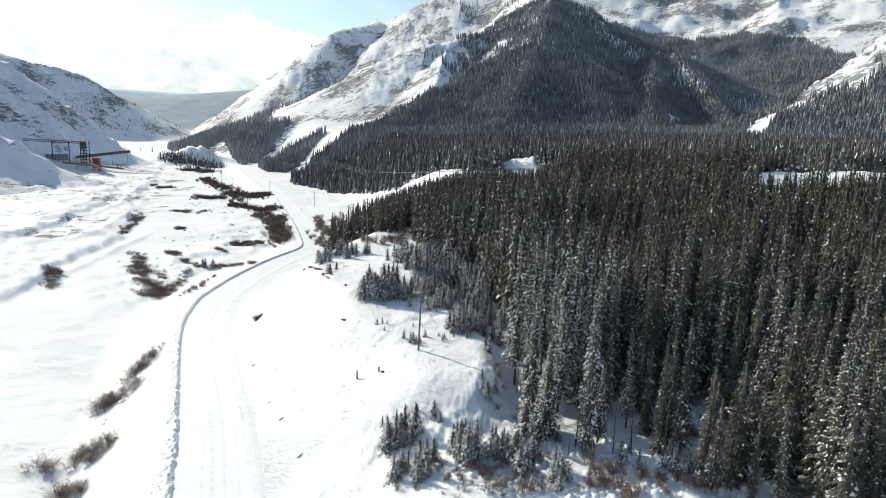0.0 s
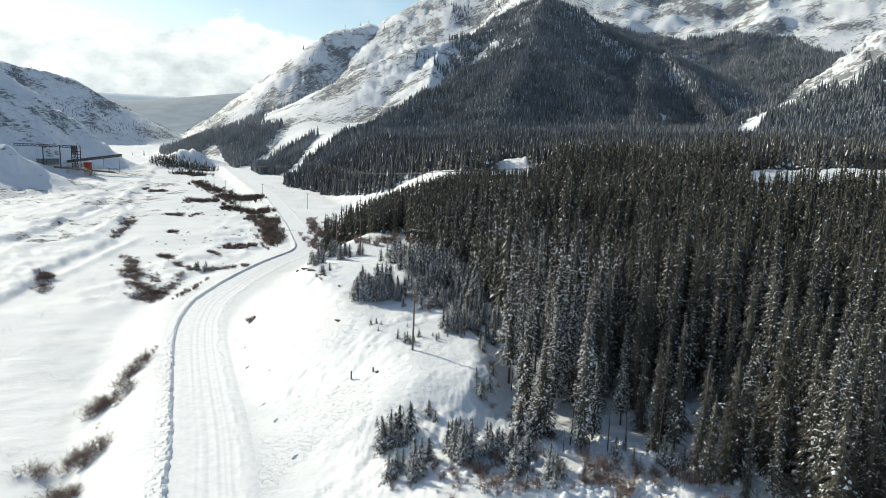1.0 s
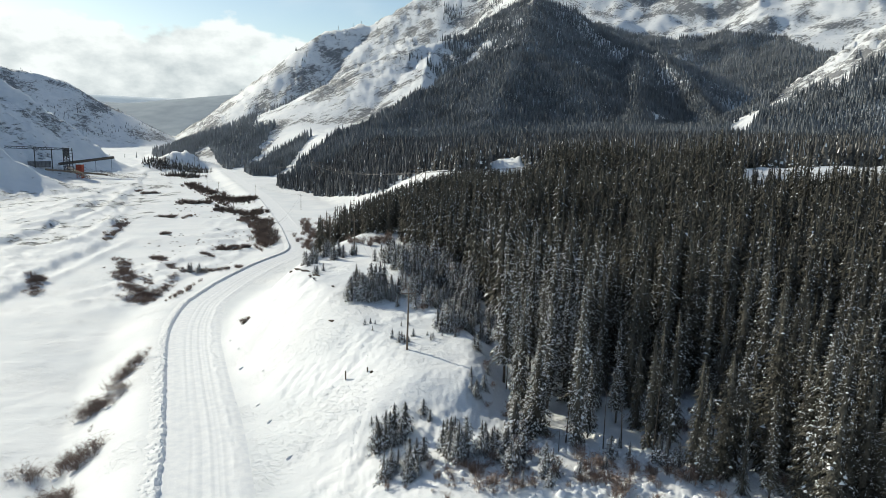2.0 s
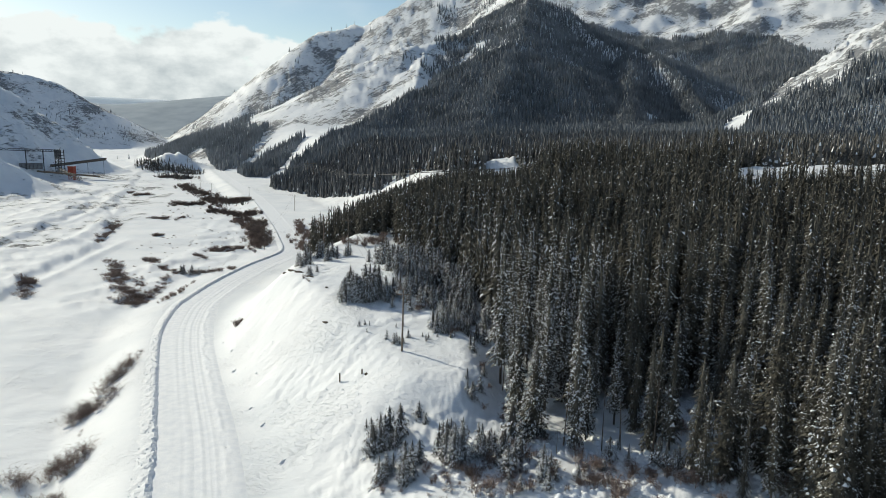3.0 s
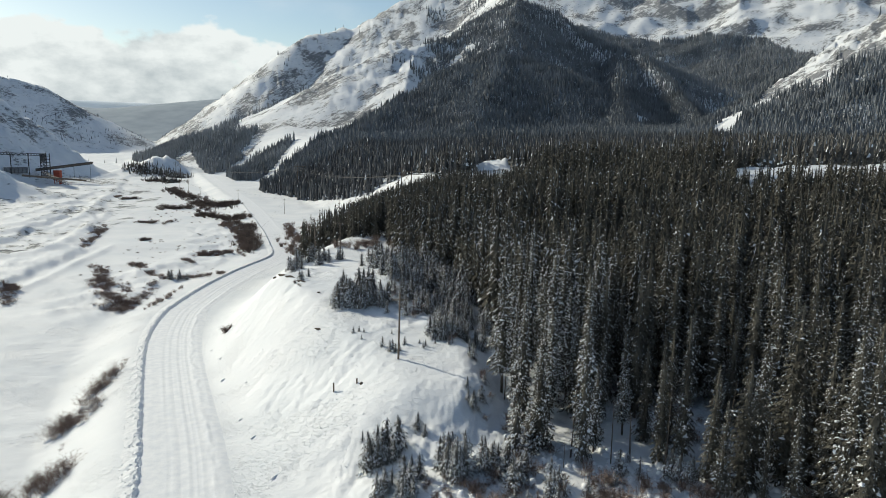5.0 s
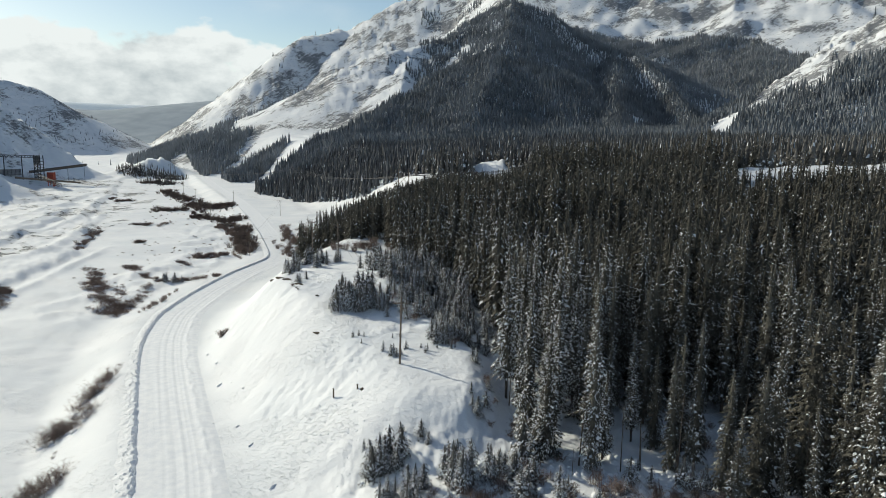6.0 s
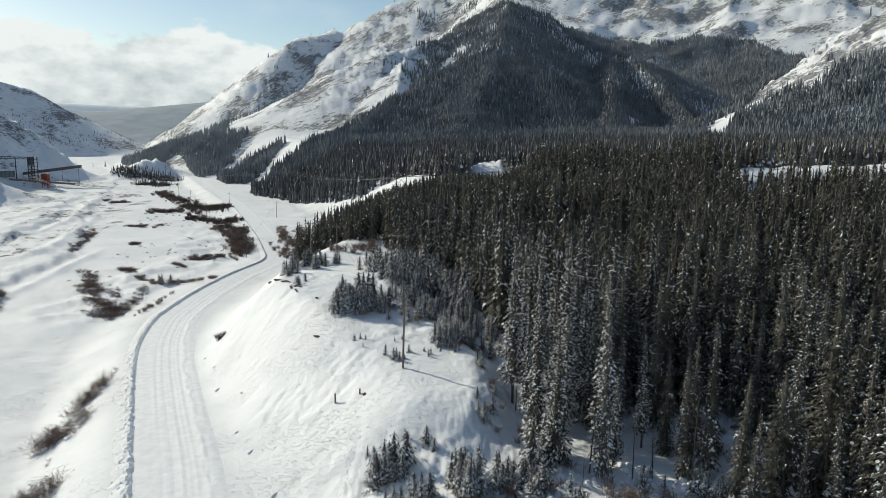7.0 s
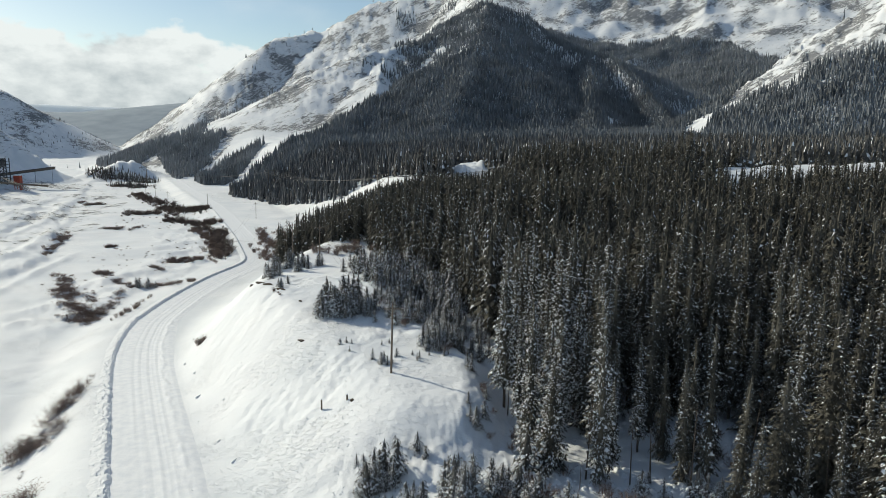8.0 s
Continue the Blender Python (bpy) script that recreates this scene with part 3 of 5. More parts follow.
def scatter_copies(templates, places):
    """places: x, y, scale, turn; each a copy of one template standing on the land."""
    ground = land(np.array([q[0] for q in places]), np.array([q[1] for q in places]))
    for i, (x, y, s, turn) in enumerate(places):
        ob = templates[i % len(templates)]
        wide, lean = s * (0.82 + 0.42 * (i * 0.618 % 1)), radians(3.5 * math.sin(i * 2.4))
        m = Matrix.Translation((x, y, float(ground[i]) - 0.1)) @ Matrix.Rotation(lean, 4, "X") @ Matrix.Rotation(turn, 4, "Z") @ Matrix.Diagonal((wide, wide, s, 1))
        if i < len(templates):
            ob.matrix_basis = m
        else:
            c = copy_thing(ob, pose(0, 0, 0))
            c.matrix_basis = m


def joined_trees(name, places, templates, label, needles):
    """Many trees in one mesh: places (n, 4) of x, y, height scale, turn; templates: list of [(verts, faces, slot)]."""
    V, F, M, base = [], [], [], 0
    z = land(places[:, 0], places[:, 1]) - 0.15
    rg = np.random.RandomState(len(places))
    which = rg.randint(0, len(templates), len(places))
    for k, (tv, tf, tm) in enumerate(templates):
        sel = np.where(which == k)[0]
        if not len(sel):
            continue
        c, s = np.cos(places[sel, 3]), np.sin(places[sel, 3])
        sc = places[sel, 2]
        wide = sc * (0.85 + 0.35 * rg.rand(len(sel)))
        x = (tv[None, :, 0] * c[:, None] - tv[None, :, 1] * s[:, None]) * wide[:, None] + places[sel, 0][:, None]
        y = (tv[None, :, 0] * s[:, None] + tv[None, :, 1] * c[:, None]) * wide[:, None] + places[sel, 1][:, None]
        zz = tv[None, :, 2] * sc[:, None] + z[sel][:, None]
        V.append(np.stack([x, y, zz], -1).reshape(-1, 3))
        F.append((tf[None] + (base + np.arange(len(sel)) * len(tv))[:, None, None]).reshape(-1, 3))
        M.append(np.tile(tm, len(sel)))
        base += len(sel) * len(tv)
    ob = new(name, mesh_data(name, np.concatenate(V), np.concatenate(F), [needles, TREE_SNOW], np.concatenate(M)))
    return tagged(ob, label, "forest", kind="stuff")


def mid_template(h, seed, sprays, snowy, girth=0.12, grain=2.0):
    (v, f), (sv, sf), _ = spruce(h, seed, sprays, snowy, girth, 0.05, grain, False)
    return np.concatenate([v, sv]), np.concatenate([f, sf + len(v)]), np.concatenate([np.zeros(len(f), int), np.ones(len(sf), int)])


def cone_template(h, seed, sides, tiers, snowy):
    """A small far tree: stacked, jagged skirts."""
    rg = np.random.RandomState(seed)
    V, F, M = [], [], []
    for k in range(tiers):
        z0, z1 = h * k / tiers * 0.9, h * min(1.0, (k + 1.7) / tiers)
        r = (0.125 if tiers < 4 else 0.12) * h * (1 - k / (tiers + 0.5)) ** 0.8
        b = len(V)
        for j in range(sides):
            a = 2 * math.pi * (j + 0.5 * k) / sides
            q = r * (0.5 + 0.85 * rg.rand())
            V.append((math.cos(a) * q, math.sin(a) * q, z0 + h * 0.05 * (rg.rand() - 0.5)))
        V.append((0, 0, z1))
        for j in range(sides):
            F.append((b + j, b + (j + 1) % sides, b + sides))
            M.append(int(rg.rand() < snowy))
    return np.array(V, float), np.array(F), np.array(M)


def woods(x, y):
    """How thickly trees stand: 0 for open snow to 1 for closed forest."""
    u = x - road_x(y)
    r = np.hypot(x, y)
    wav = fractal(x, y, 40, 3)
    near_edge = np.interp(y, [40, 60, 68, 76, 86, 96, 104, 108, 116, 126, 150, 175, 190, 204, 215],
                          [46, 34, 24, 13, 8, 8, 9, 10, 10, 8, 4, -9, -15, -30, -44])
    d = np.where((y < 390) & (x > np.where(y < 212, near_edge, road_x(y) + 26) + wav * np.where((y > 90) & (y < 180), 2, 5)), 1.0, 0.0)
    d = np.where((y < 90) & (x < 36), d * 0.42, d)
    d = np.where((x - 29) ** 2 + (y - 84) ** 2 < 26, 0.0, d)
    # clearing of the cut bank and the pit with its rim road
    d = np.where((y > 264) & (y < 298) & (x > 112 + wav * 10), 0.0, d)
    pit_edge = np.interp(y, [380, 400, 440, 470, 520, 620, 650], [40, 100, 96, 72, 56, 34, 18])
    d = np.where((y >= 388) & (u > pit_edge + wav * 8), 1.0, d)
    d = np.where((y > 405) & (y < 440) & (x > 22 + wav * 4) & (x < 42), 0.0, d)
    # white face and avalanche chutes of the mountain
    face = np.interp(y, [640, 672, 835, 970, 1136, 1168, 1247, 1395, 1500, 1620, 1800, 1900],
                     [-158, -166, -186, -146, -96, -70, -40, -22, -40, 20, 100, 150])
    rag = fractal(x, y, 60, 4) * 60
    d = np.where((y > 640) & (x < face + rag * np.interp(y, [640, 1000, 1400], [0.15, 0.4, 1.0])), 0.0, d)
    d = np.where((x > -268) & (x < -206 + (y - 880) * 0.02) & (y > 800) & (y < 1015) & (u > 22), 1.0, d)
    d = np.where((y > 930) & (y < 1190) & (u > 4) & (x < -296 + wav * 20), 0.95, d)
    gaps = fractal(x + 300, y, 70, 3)
    d = np.where((y > 1330) & (y < 1640) & (x < 170) & (gaps > 0.16), 0.12, d)
    gully = np.minimum(ridge_gap(x, y, [(460, 1400, 0), (485, 1325, 0), (497, 1295, 0), (505, 1245, 0)]),
                       ridge_gap(x, y, [(292, 740, 0), (313, 773, 0), (328, 808, 0)]))
    d = np.where(gully < np.where(y > 1000, 27, 13) + 8 * wav, 0.0, d)
    # right-hand hill: open crest above the trees
    crest = ridge_gap(x, y, RIDGES[8][0])
    z = land(x, y)
    d = np.where((x > 290) & (y < 1100) & (crest < 260) & (z > np.interp(x, [300, 326, 375, 403, 464, 600], [61, 70, 92, 106, 140, 204]) + 14 * wav), 0.008, d)
    # high basin behind: trees only up to a ragged line
    line = np.interp(x, [330, 454, 480, 604, 763, 882, 930, 1100], [400, 385, 361, 312, 335, 318, 260, 250])
    d = np.where((y > 1750) & (x > 330) | (y > 1100) & (x > 450), np.where(z < line + 60 * fractal(x, y, 90, 4), 1.0, 0.0), d)
    d = np.where((z > 345) & (x <= 330), 0.02 + 0.8 * ((fractal(x, y, 120, 3) > 0.25) & (x > -60)), d)
    # valley floor and opposite slopes: scattered stands
    west = (u < 0) & (y > 560) | (x < -420)
    d = np.where(west, np.where((z > 10) & (fractal(x, y, 130, 4) + 0.002 * np.clip(z - 40, 0, 60) > 0.22), 0.6, 0.01), d)
    bands = fractal(x * 0.35 + y * 0.2, z * 3.4, 60, 4) > 0.16
    d = np.where((x < -640) & (y > 1500), np.where(bands, 0.2, 0.005), d)
    d = np.where((y > 1640) & (x < -40) & (x > -640), 0.01, d)
    d = np.where((y > 1250) & (z < -6), 0.0, d)
    d = np.where(west & (r < 1300) & (z < 70), 0.0, d)
    # stand on the lowest spur above the valley floor
    d = np.where((y > 1070) & (y < 1500) & (x > -660) & (x < -325) & (z > -11) & (z < 46 + 60 * fractal(x, y, 80, 3)) & (gaps < 0.2), 0.9, d)
    return d


def grow(r0, r1, space, seed):
    """Jittered places between two distances from the middle of the walk."""
    rg = np.random.RandomState(seed)
    s = math.sin(radians(41)) * r1
    gx, gy = np.meshgrid(np.arange(-s, s, space), np.arange(0, r1, space))
    x = (gx + (rg.rand(*gx.shape) - 0.5) * space * 0.95).ravel()
    y = (gy + (rg.rand(*gy.shape) - 0.5) * space * 0.95).ravel()
    r, a = np.hypot(x, y), np.degrees(np.arctan2(x, y))
    k = (r >= r0) & (r < r1) & (a > -37) & (a < 41)
    x, y = x[k], y[k]
    k = rg.rand(len(x)) < woods(x, y)
    x, y = x[k], y[k]
    tall = 0.62 + 0.62 * rg.rand(len(x)) + 0.35 * fractal(x, y, 25, 2)
    return np.stack([x, y, np.clip(tall, 0.45, 1.35), rg.rand(len(x)) * 6.283], 1)


def canopy(x, y):
    """Height that the tops of the young stand between the road and the pit reach."""
    top = np.interp(x * 340 / np.maximum(y, 100), [-79, -62, -52, -37, -24, -13, -2, 9, 20, 30, 40, 60], [6.3, 12, 16, 21, 25.5, 29, 32.5, 34.9, 34, 34, 37, 60])
    return 55 - (55 - top) * y / 340


def forests():
    near, mid = grow(60, 330, 2.9, 11), grow(330, 700, 3.7, 12)
    # shorter trees along the open edge, below the cut bank and by the road
    nx, ny, nu = near[:, 0], near[:, 1], near[:, 0] - road_x(near[:, 1])
    near[(ny > 205) & (ny < 265) & (nx > 90), 2] *= 0.45
    near[(ny > 200) & (nu < 60), 2] *= 0.8
    rg = np.random.RandomState(4)
    kept = []
    for trees, h in ((near, 16.2), (mid, 14.5)):
        x, y = trees[:, 0], trees[:, 1]
        room = (canopy(x, y) - land(x, y) + 4.0 * (rg.rand(len(x)) - 0.6)) / h
        stand = (y > 190) & (y < 412) & (x < 0.13 * y)
        trees[stand, 2] = np.minimum(trees[stand, 2], room[stand])
        kept.append(trees[trees[:, 2] > 0.16])
    near, mid = kept
    reach = np.hypot(near[:, 0] - 25, near[:, 1] - 60)
    order = np.argsort(reach)
    first, rest = near[order[:240]], near[order[240:]]
    labels = ["tall narrow dark spruce dusted with snow in dense forest", "dark green spruce with snow clumps on drooping branches",
              "slender spruce with thin snowy crown among others"]
    def tall_kinds(seed, snowy, n):
        return [tree_thing("spruce_tree", 16.5, seed + k, 3700, snowy + 0.05 * (k % 3), labels[k % 3], "spruces of the near forest",
                           0.082 + 0.012 * (k % 4), 0.05 + 0.05 * (k % 3), 0.88 + 0.10 * (k % 2), 0.78 + 0.09 * (k % 3)) for k in range(n)]
    edge = first[:, 0] < 18 + 9 * rg.rand(len(first))
    scatter_copies(tall_kinds(40, 0.21, 6), [tuple(p) for p in first[edge]])
    scatter_copies(tall_kinds(50, 0.045, 6), [tuple(p) for p in first[~edge]])
    far_off = np.hypot(rest[:, 0], rest[:, 1])
    rest = rest[rg.rand(len(rest)) < np.where(far_off > 190, 0.8, 1.0)]
    far_off = np.hypot(rest[:, 0], rest[:, 1])
    a, b = rest[far_off < 190], rest[far_off >= 190]
    snowy_edge = a[:, 0] < 16 + 12 * rg.rand(len(a))
    joined_trees("spruce_forest", a[snowy_edge], [mid_template(16.5, 70 + k, 560, 0.22, 0.115, 2.3) for k in range(6)],
                 "dense spruce forest laden with snow beside the hill", NEEDLES)
    joined_trees("spruce_forest", a[~snowy_edge], [mid_template(16.5, 76 + k, 540, 0.075, 0.115, 2.3) for k in range(6)],
                 "dense dark spruce forest dusted with snow", NEEDLES)
    joined_trees("spruce_forest", b, [mid_template(16.2, 84 + k, 210, 0.06, 0.125, 3.5) for k in range(8)],
                 "dense dark spruce forest on the plateau", NEEDLES)
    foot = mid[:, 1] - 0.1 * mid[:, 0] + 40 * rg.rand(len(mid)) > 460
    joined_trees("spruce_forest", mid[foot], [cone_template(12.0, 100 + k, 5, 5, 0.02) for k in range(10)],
                 "grey spruce forest behind the snowy pit", MID_NEEDLES)
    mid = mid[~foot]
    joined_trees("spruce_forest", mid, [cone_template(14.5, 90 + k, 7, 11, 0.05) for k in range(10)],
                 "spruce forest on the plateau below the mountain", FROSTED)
    foot = grow(700, 1300, 3.7, 13)
    # the spur gets the palest needles, as haze would make it look
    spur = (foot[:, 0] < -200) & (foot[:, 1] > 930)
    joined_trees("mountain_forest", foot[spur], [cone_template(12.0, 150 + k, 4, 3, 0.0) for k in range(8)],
                 "spruces on the lowest spur, painted paler grey for haze", BASIN_TREES)
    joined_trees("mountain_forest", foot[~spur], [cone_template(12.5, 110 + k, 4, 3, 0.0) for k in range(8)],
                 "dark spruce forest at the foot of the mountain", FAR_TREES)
    far = np.concatenate([grow(1300, 1950, 4.8, 14), grow(1950, 2700, 6.8, 15)])
    basin = grow(1500, 2450, 4.6, 17)
    far = np.concatenate([far, basin[basin[:, 0] > 400]])
    far[(far[:, 0] < -560), 2] *= 0.55
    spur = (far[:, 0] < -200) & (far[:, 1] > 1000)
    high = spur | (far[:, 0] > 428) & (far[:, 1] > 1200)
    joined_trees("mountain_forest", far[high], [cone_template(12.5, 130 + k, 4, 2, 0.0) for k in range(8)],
                 "spruce forest in the high basin, painted paler grey for haze", BASIN_TREES)
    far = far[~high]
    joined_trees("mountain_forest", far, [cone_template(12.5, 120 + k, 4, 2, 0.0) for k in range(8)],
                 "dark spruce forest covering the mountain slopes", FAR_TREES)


forests()
# ---- far hills, mist painted into their colour and emission ----
def far_range(name, crest, foot, depth, material, label):
    """A long rounded hill: crest points (x, y, z), falling towards the viewer to the foot height over depth metres."""
    crest = np.array(crest, float)
    t = np.linspace(0, len(crest) - 1, 160)
    line = np.stack([np.interp(t, np.arange(len(crest)), crest[:, k]) for k in range(3)], 1)
    for k in range(3):
        line[:, k] = np.convolve(np.pad(line[:, k], 8, mode="edge"), np.ones(17) / 17, "valid")
    line[:, 2] += fractal(t * 30, t * 0 + 5, 60, 4) * 12
    out = -line[:, :2] / np.linalg.norm(line[:, :2], axis=1)[:, None]
    rows = []
    for s in np.linspace(-0.25, 1, 30):
        d = abs(s) * depth
        drop = ramp01(0, 1, np.full(len(t), abs(s)))
        p = line[:, :2] + out * (d if s > 0 else -d)
        z = line[:, 2] + (foot - line[:, 2]) * drop + fractal(p[:, 0], p[:, 1], 170, 4) * 26 * drop * (1 - drop)
        rows.append(np.concatenate([p, z[:, None]], 1))
    v = np.stack(rows).reshape(-1, 3)
    n, m = len(rows), len(t)
    i, j = np.meshgrid(np.arange(n - 1), np.arange(m - 1), indexing="ij")
    a = i * m + j
    f = np.stack([a, a + m, a + m + 1, a + 1], -1).reshape(-1, 4)
    ob = new(name, mesh_data(name, v, f, [material], smooth=True))
    return tagged(ob, label, "hill", kind="structure")


PAINTED_MIST_WOODS = make_material("painted_mist_woods", [(0.17, 0.215, 0.26), (0.23, 0.275, 0.325)], 0.012, 0.95, detail=9)
PAINTED_MIST_SNOW = make_material("painted_mist_snowfield", [(0.50, 0.53, 0.55), (0.70, 0.73, 0.75)], 0.006, 0.95, detail=8)
# faint bluish emission on both hills imitates light scattered by haze
for mist, glow in ((PAINTED_MIST_WOODS, 0.09), (PAINTED_MIST_SNOW, 0.22)):
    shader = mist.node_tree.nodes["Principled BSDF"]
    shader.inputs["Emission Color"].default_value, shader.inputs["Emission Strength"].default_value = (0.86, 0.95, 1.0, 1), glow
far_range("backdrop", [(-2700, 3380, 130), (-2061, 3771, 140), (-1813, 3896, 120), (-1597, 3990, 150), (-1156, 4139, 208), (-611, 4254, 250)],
          -34, 1100, PAINTED_MIST_WOODS, "distant wooded hill with mist painted into its colour")
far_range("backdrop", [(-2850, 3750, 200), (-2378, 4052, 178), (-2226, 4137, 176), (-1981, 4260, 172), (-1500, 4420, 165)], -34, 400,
          PAINTED_MIST_SNOW, "distant snowy hills below the clouds")


# ---- willow bushes and brush ----
def twig_fan(height, spread, count, seed, width=0.03):
    """Bare twigs that fan out from a root: each a bent, tapered blade of two triangles and a side shoot."""
    rg = np.random.RandomState(seed)
    V, F = [], []
    for i in range(count):
        a, lean, h = rg.rand() * 6.283, rg.rand() ** 0.7 * spread, height * (0.55 + 0.45 * rg.rand())
        bx, by = (rg.rand(2) - 0.5) * spread * 0.7
        dx, dy = math.cos(a), math.sin(a)
        px, py = -dy * width, dx * width
        mid = (bx + dx * lean * 0.4, by + dy * lean * 0.4, h * 0.6)
        tip = (bx + dx * lean, by + dy * lean, h)
        b = len(V)
        V += [(bx - px, by - py, -0.15), (bx + px, by + py, -0.15), (mid[0] + px, mid[1] + py, mid[2]), (mid[0] - px, mid[1] - py, mid[2]), tip]
        F += [(b, b + 1, b + 2), (b, b + 2, b + 3), (b + 3, b + 2, b + 4)]
        for _ in range(5):
            a2 = a + (rg.rand() - 0.5) * 4.0
            l2, q = h * (0.2 + 0.3 * rg.rand()), 0.3 + 0.6 * rg.rand()
            s = tuple(mid[i] + (tip[i] - mid[i]) * (q - 0.6) / 0.4 if q > 0.6 else (bx, by, 0)[i] + (mid[i] - (bx, by, 0)[i]) * q / 0.6 for i in range(3))
            b = len(V)
            V += [s, (s[0] + width, s[1] + width, s[2] + 0.04), (s[0] + math.cos(a2) * l2 * 0.85, s[1] + math.sin(a2) * l2 * 0.85, s[2] + l2 * (0.1 + 0.6 * rg.rand()))]
            F.append((b, b + 1, b + 2))
    return np.array(V), np.array(F)


def snow_heap(radius, height, seed):
    """An uneven low heap of drifted snow."""
    rg = np.random.RandomState(seed)
    V, F = [(0, 0, height)], []
    for k, q in enumerate((0.5, 1.0)):
        for j in range(9):
            a = j * 6.283 / 9
            rr = radius * q * (0.8 + 0.4 * rg.rand())
            V.append((math.cos(a) * rr, math.sin(a) * rr, height * (0.75 if k == 0 else -0.4) * (0.8 + 0.4 * rg.rand())))
    for j in range(9):
        n = (j + 1) % 9
        F += [(0, 1 + j, 1 + n), (1 + j, 10 + j, 10 + n), (1 + j, 10 + n, 1 + n)]
    return np.array(V), np.array(F)


def bush_thing(name, label, group, height, spread, count, seed, width, heap=True):
    ob = new(name)
    tagged(ob, label, "bush", group, "thing")
    arrays_part("twig_clump", *twig_fan(height, spread, count, seed, width), TWIG, ob)
    if heap:
        arrays_part("snow", *snow_heap(spread * 0.45, 0.35, seed), TREE_SNOW, ob, smooth=True, label="snow drifted round the stems")
    return ob


def patch(rg, x, y, rx, ry, n, s0=0.8, s1=1.3, turn=0.0):
    out = []
    c, s = math.cos(radians(turn)), math.sin(radians(turn))
    for _ in range(n):
        a, q = rg.rand() * 6.283, math.sqrt(rg.rand())
        u, v = math.cos(a) * q * rx, math.sin(a) * q * ry
        out.append((x + u * c - v * s, y + u * s + v * c, s0 + (s1 - s0) * rg.rand(), rg.rand() * 6.283))
    return out


def stroke(rg, line, width, n, s0, s1):
    """Places strewn along a line of (x, y) points."""
    line = np.array(line, float)
    out = []
    for _ in range(n):
        t = rg.rand() * (len(line) - 1)
        x, y = (np.interp(t, np.arange(len(line)), line[:, k]) for k in (0, 1))
        out.append((x + rg.randn() * width * 0.32, y + rg.randn() * width * 0.75, s0 + (s1 - s0) * rg.rand() ** 1.5, rg.rand() * 6.283))
    return out


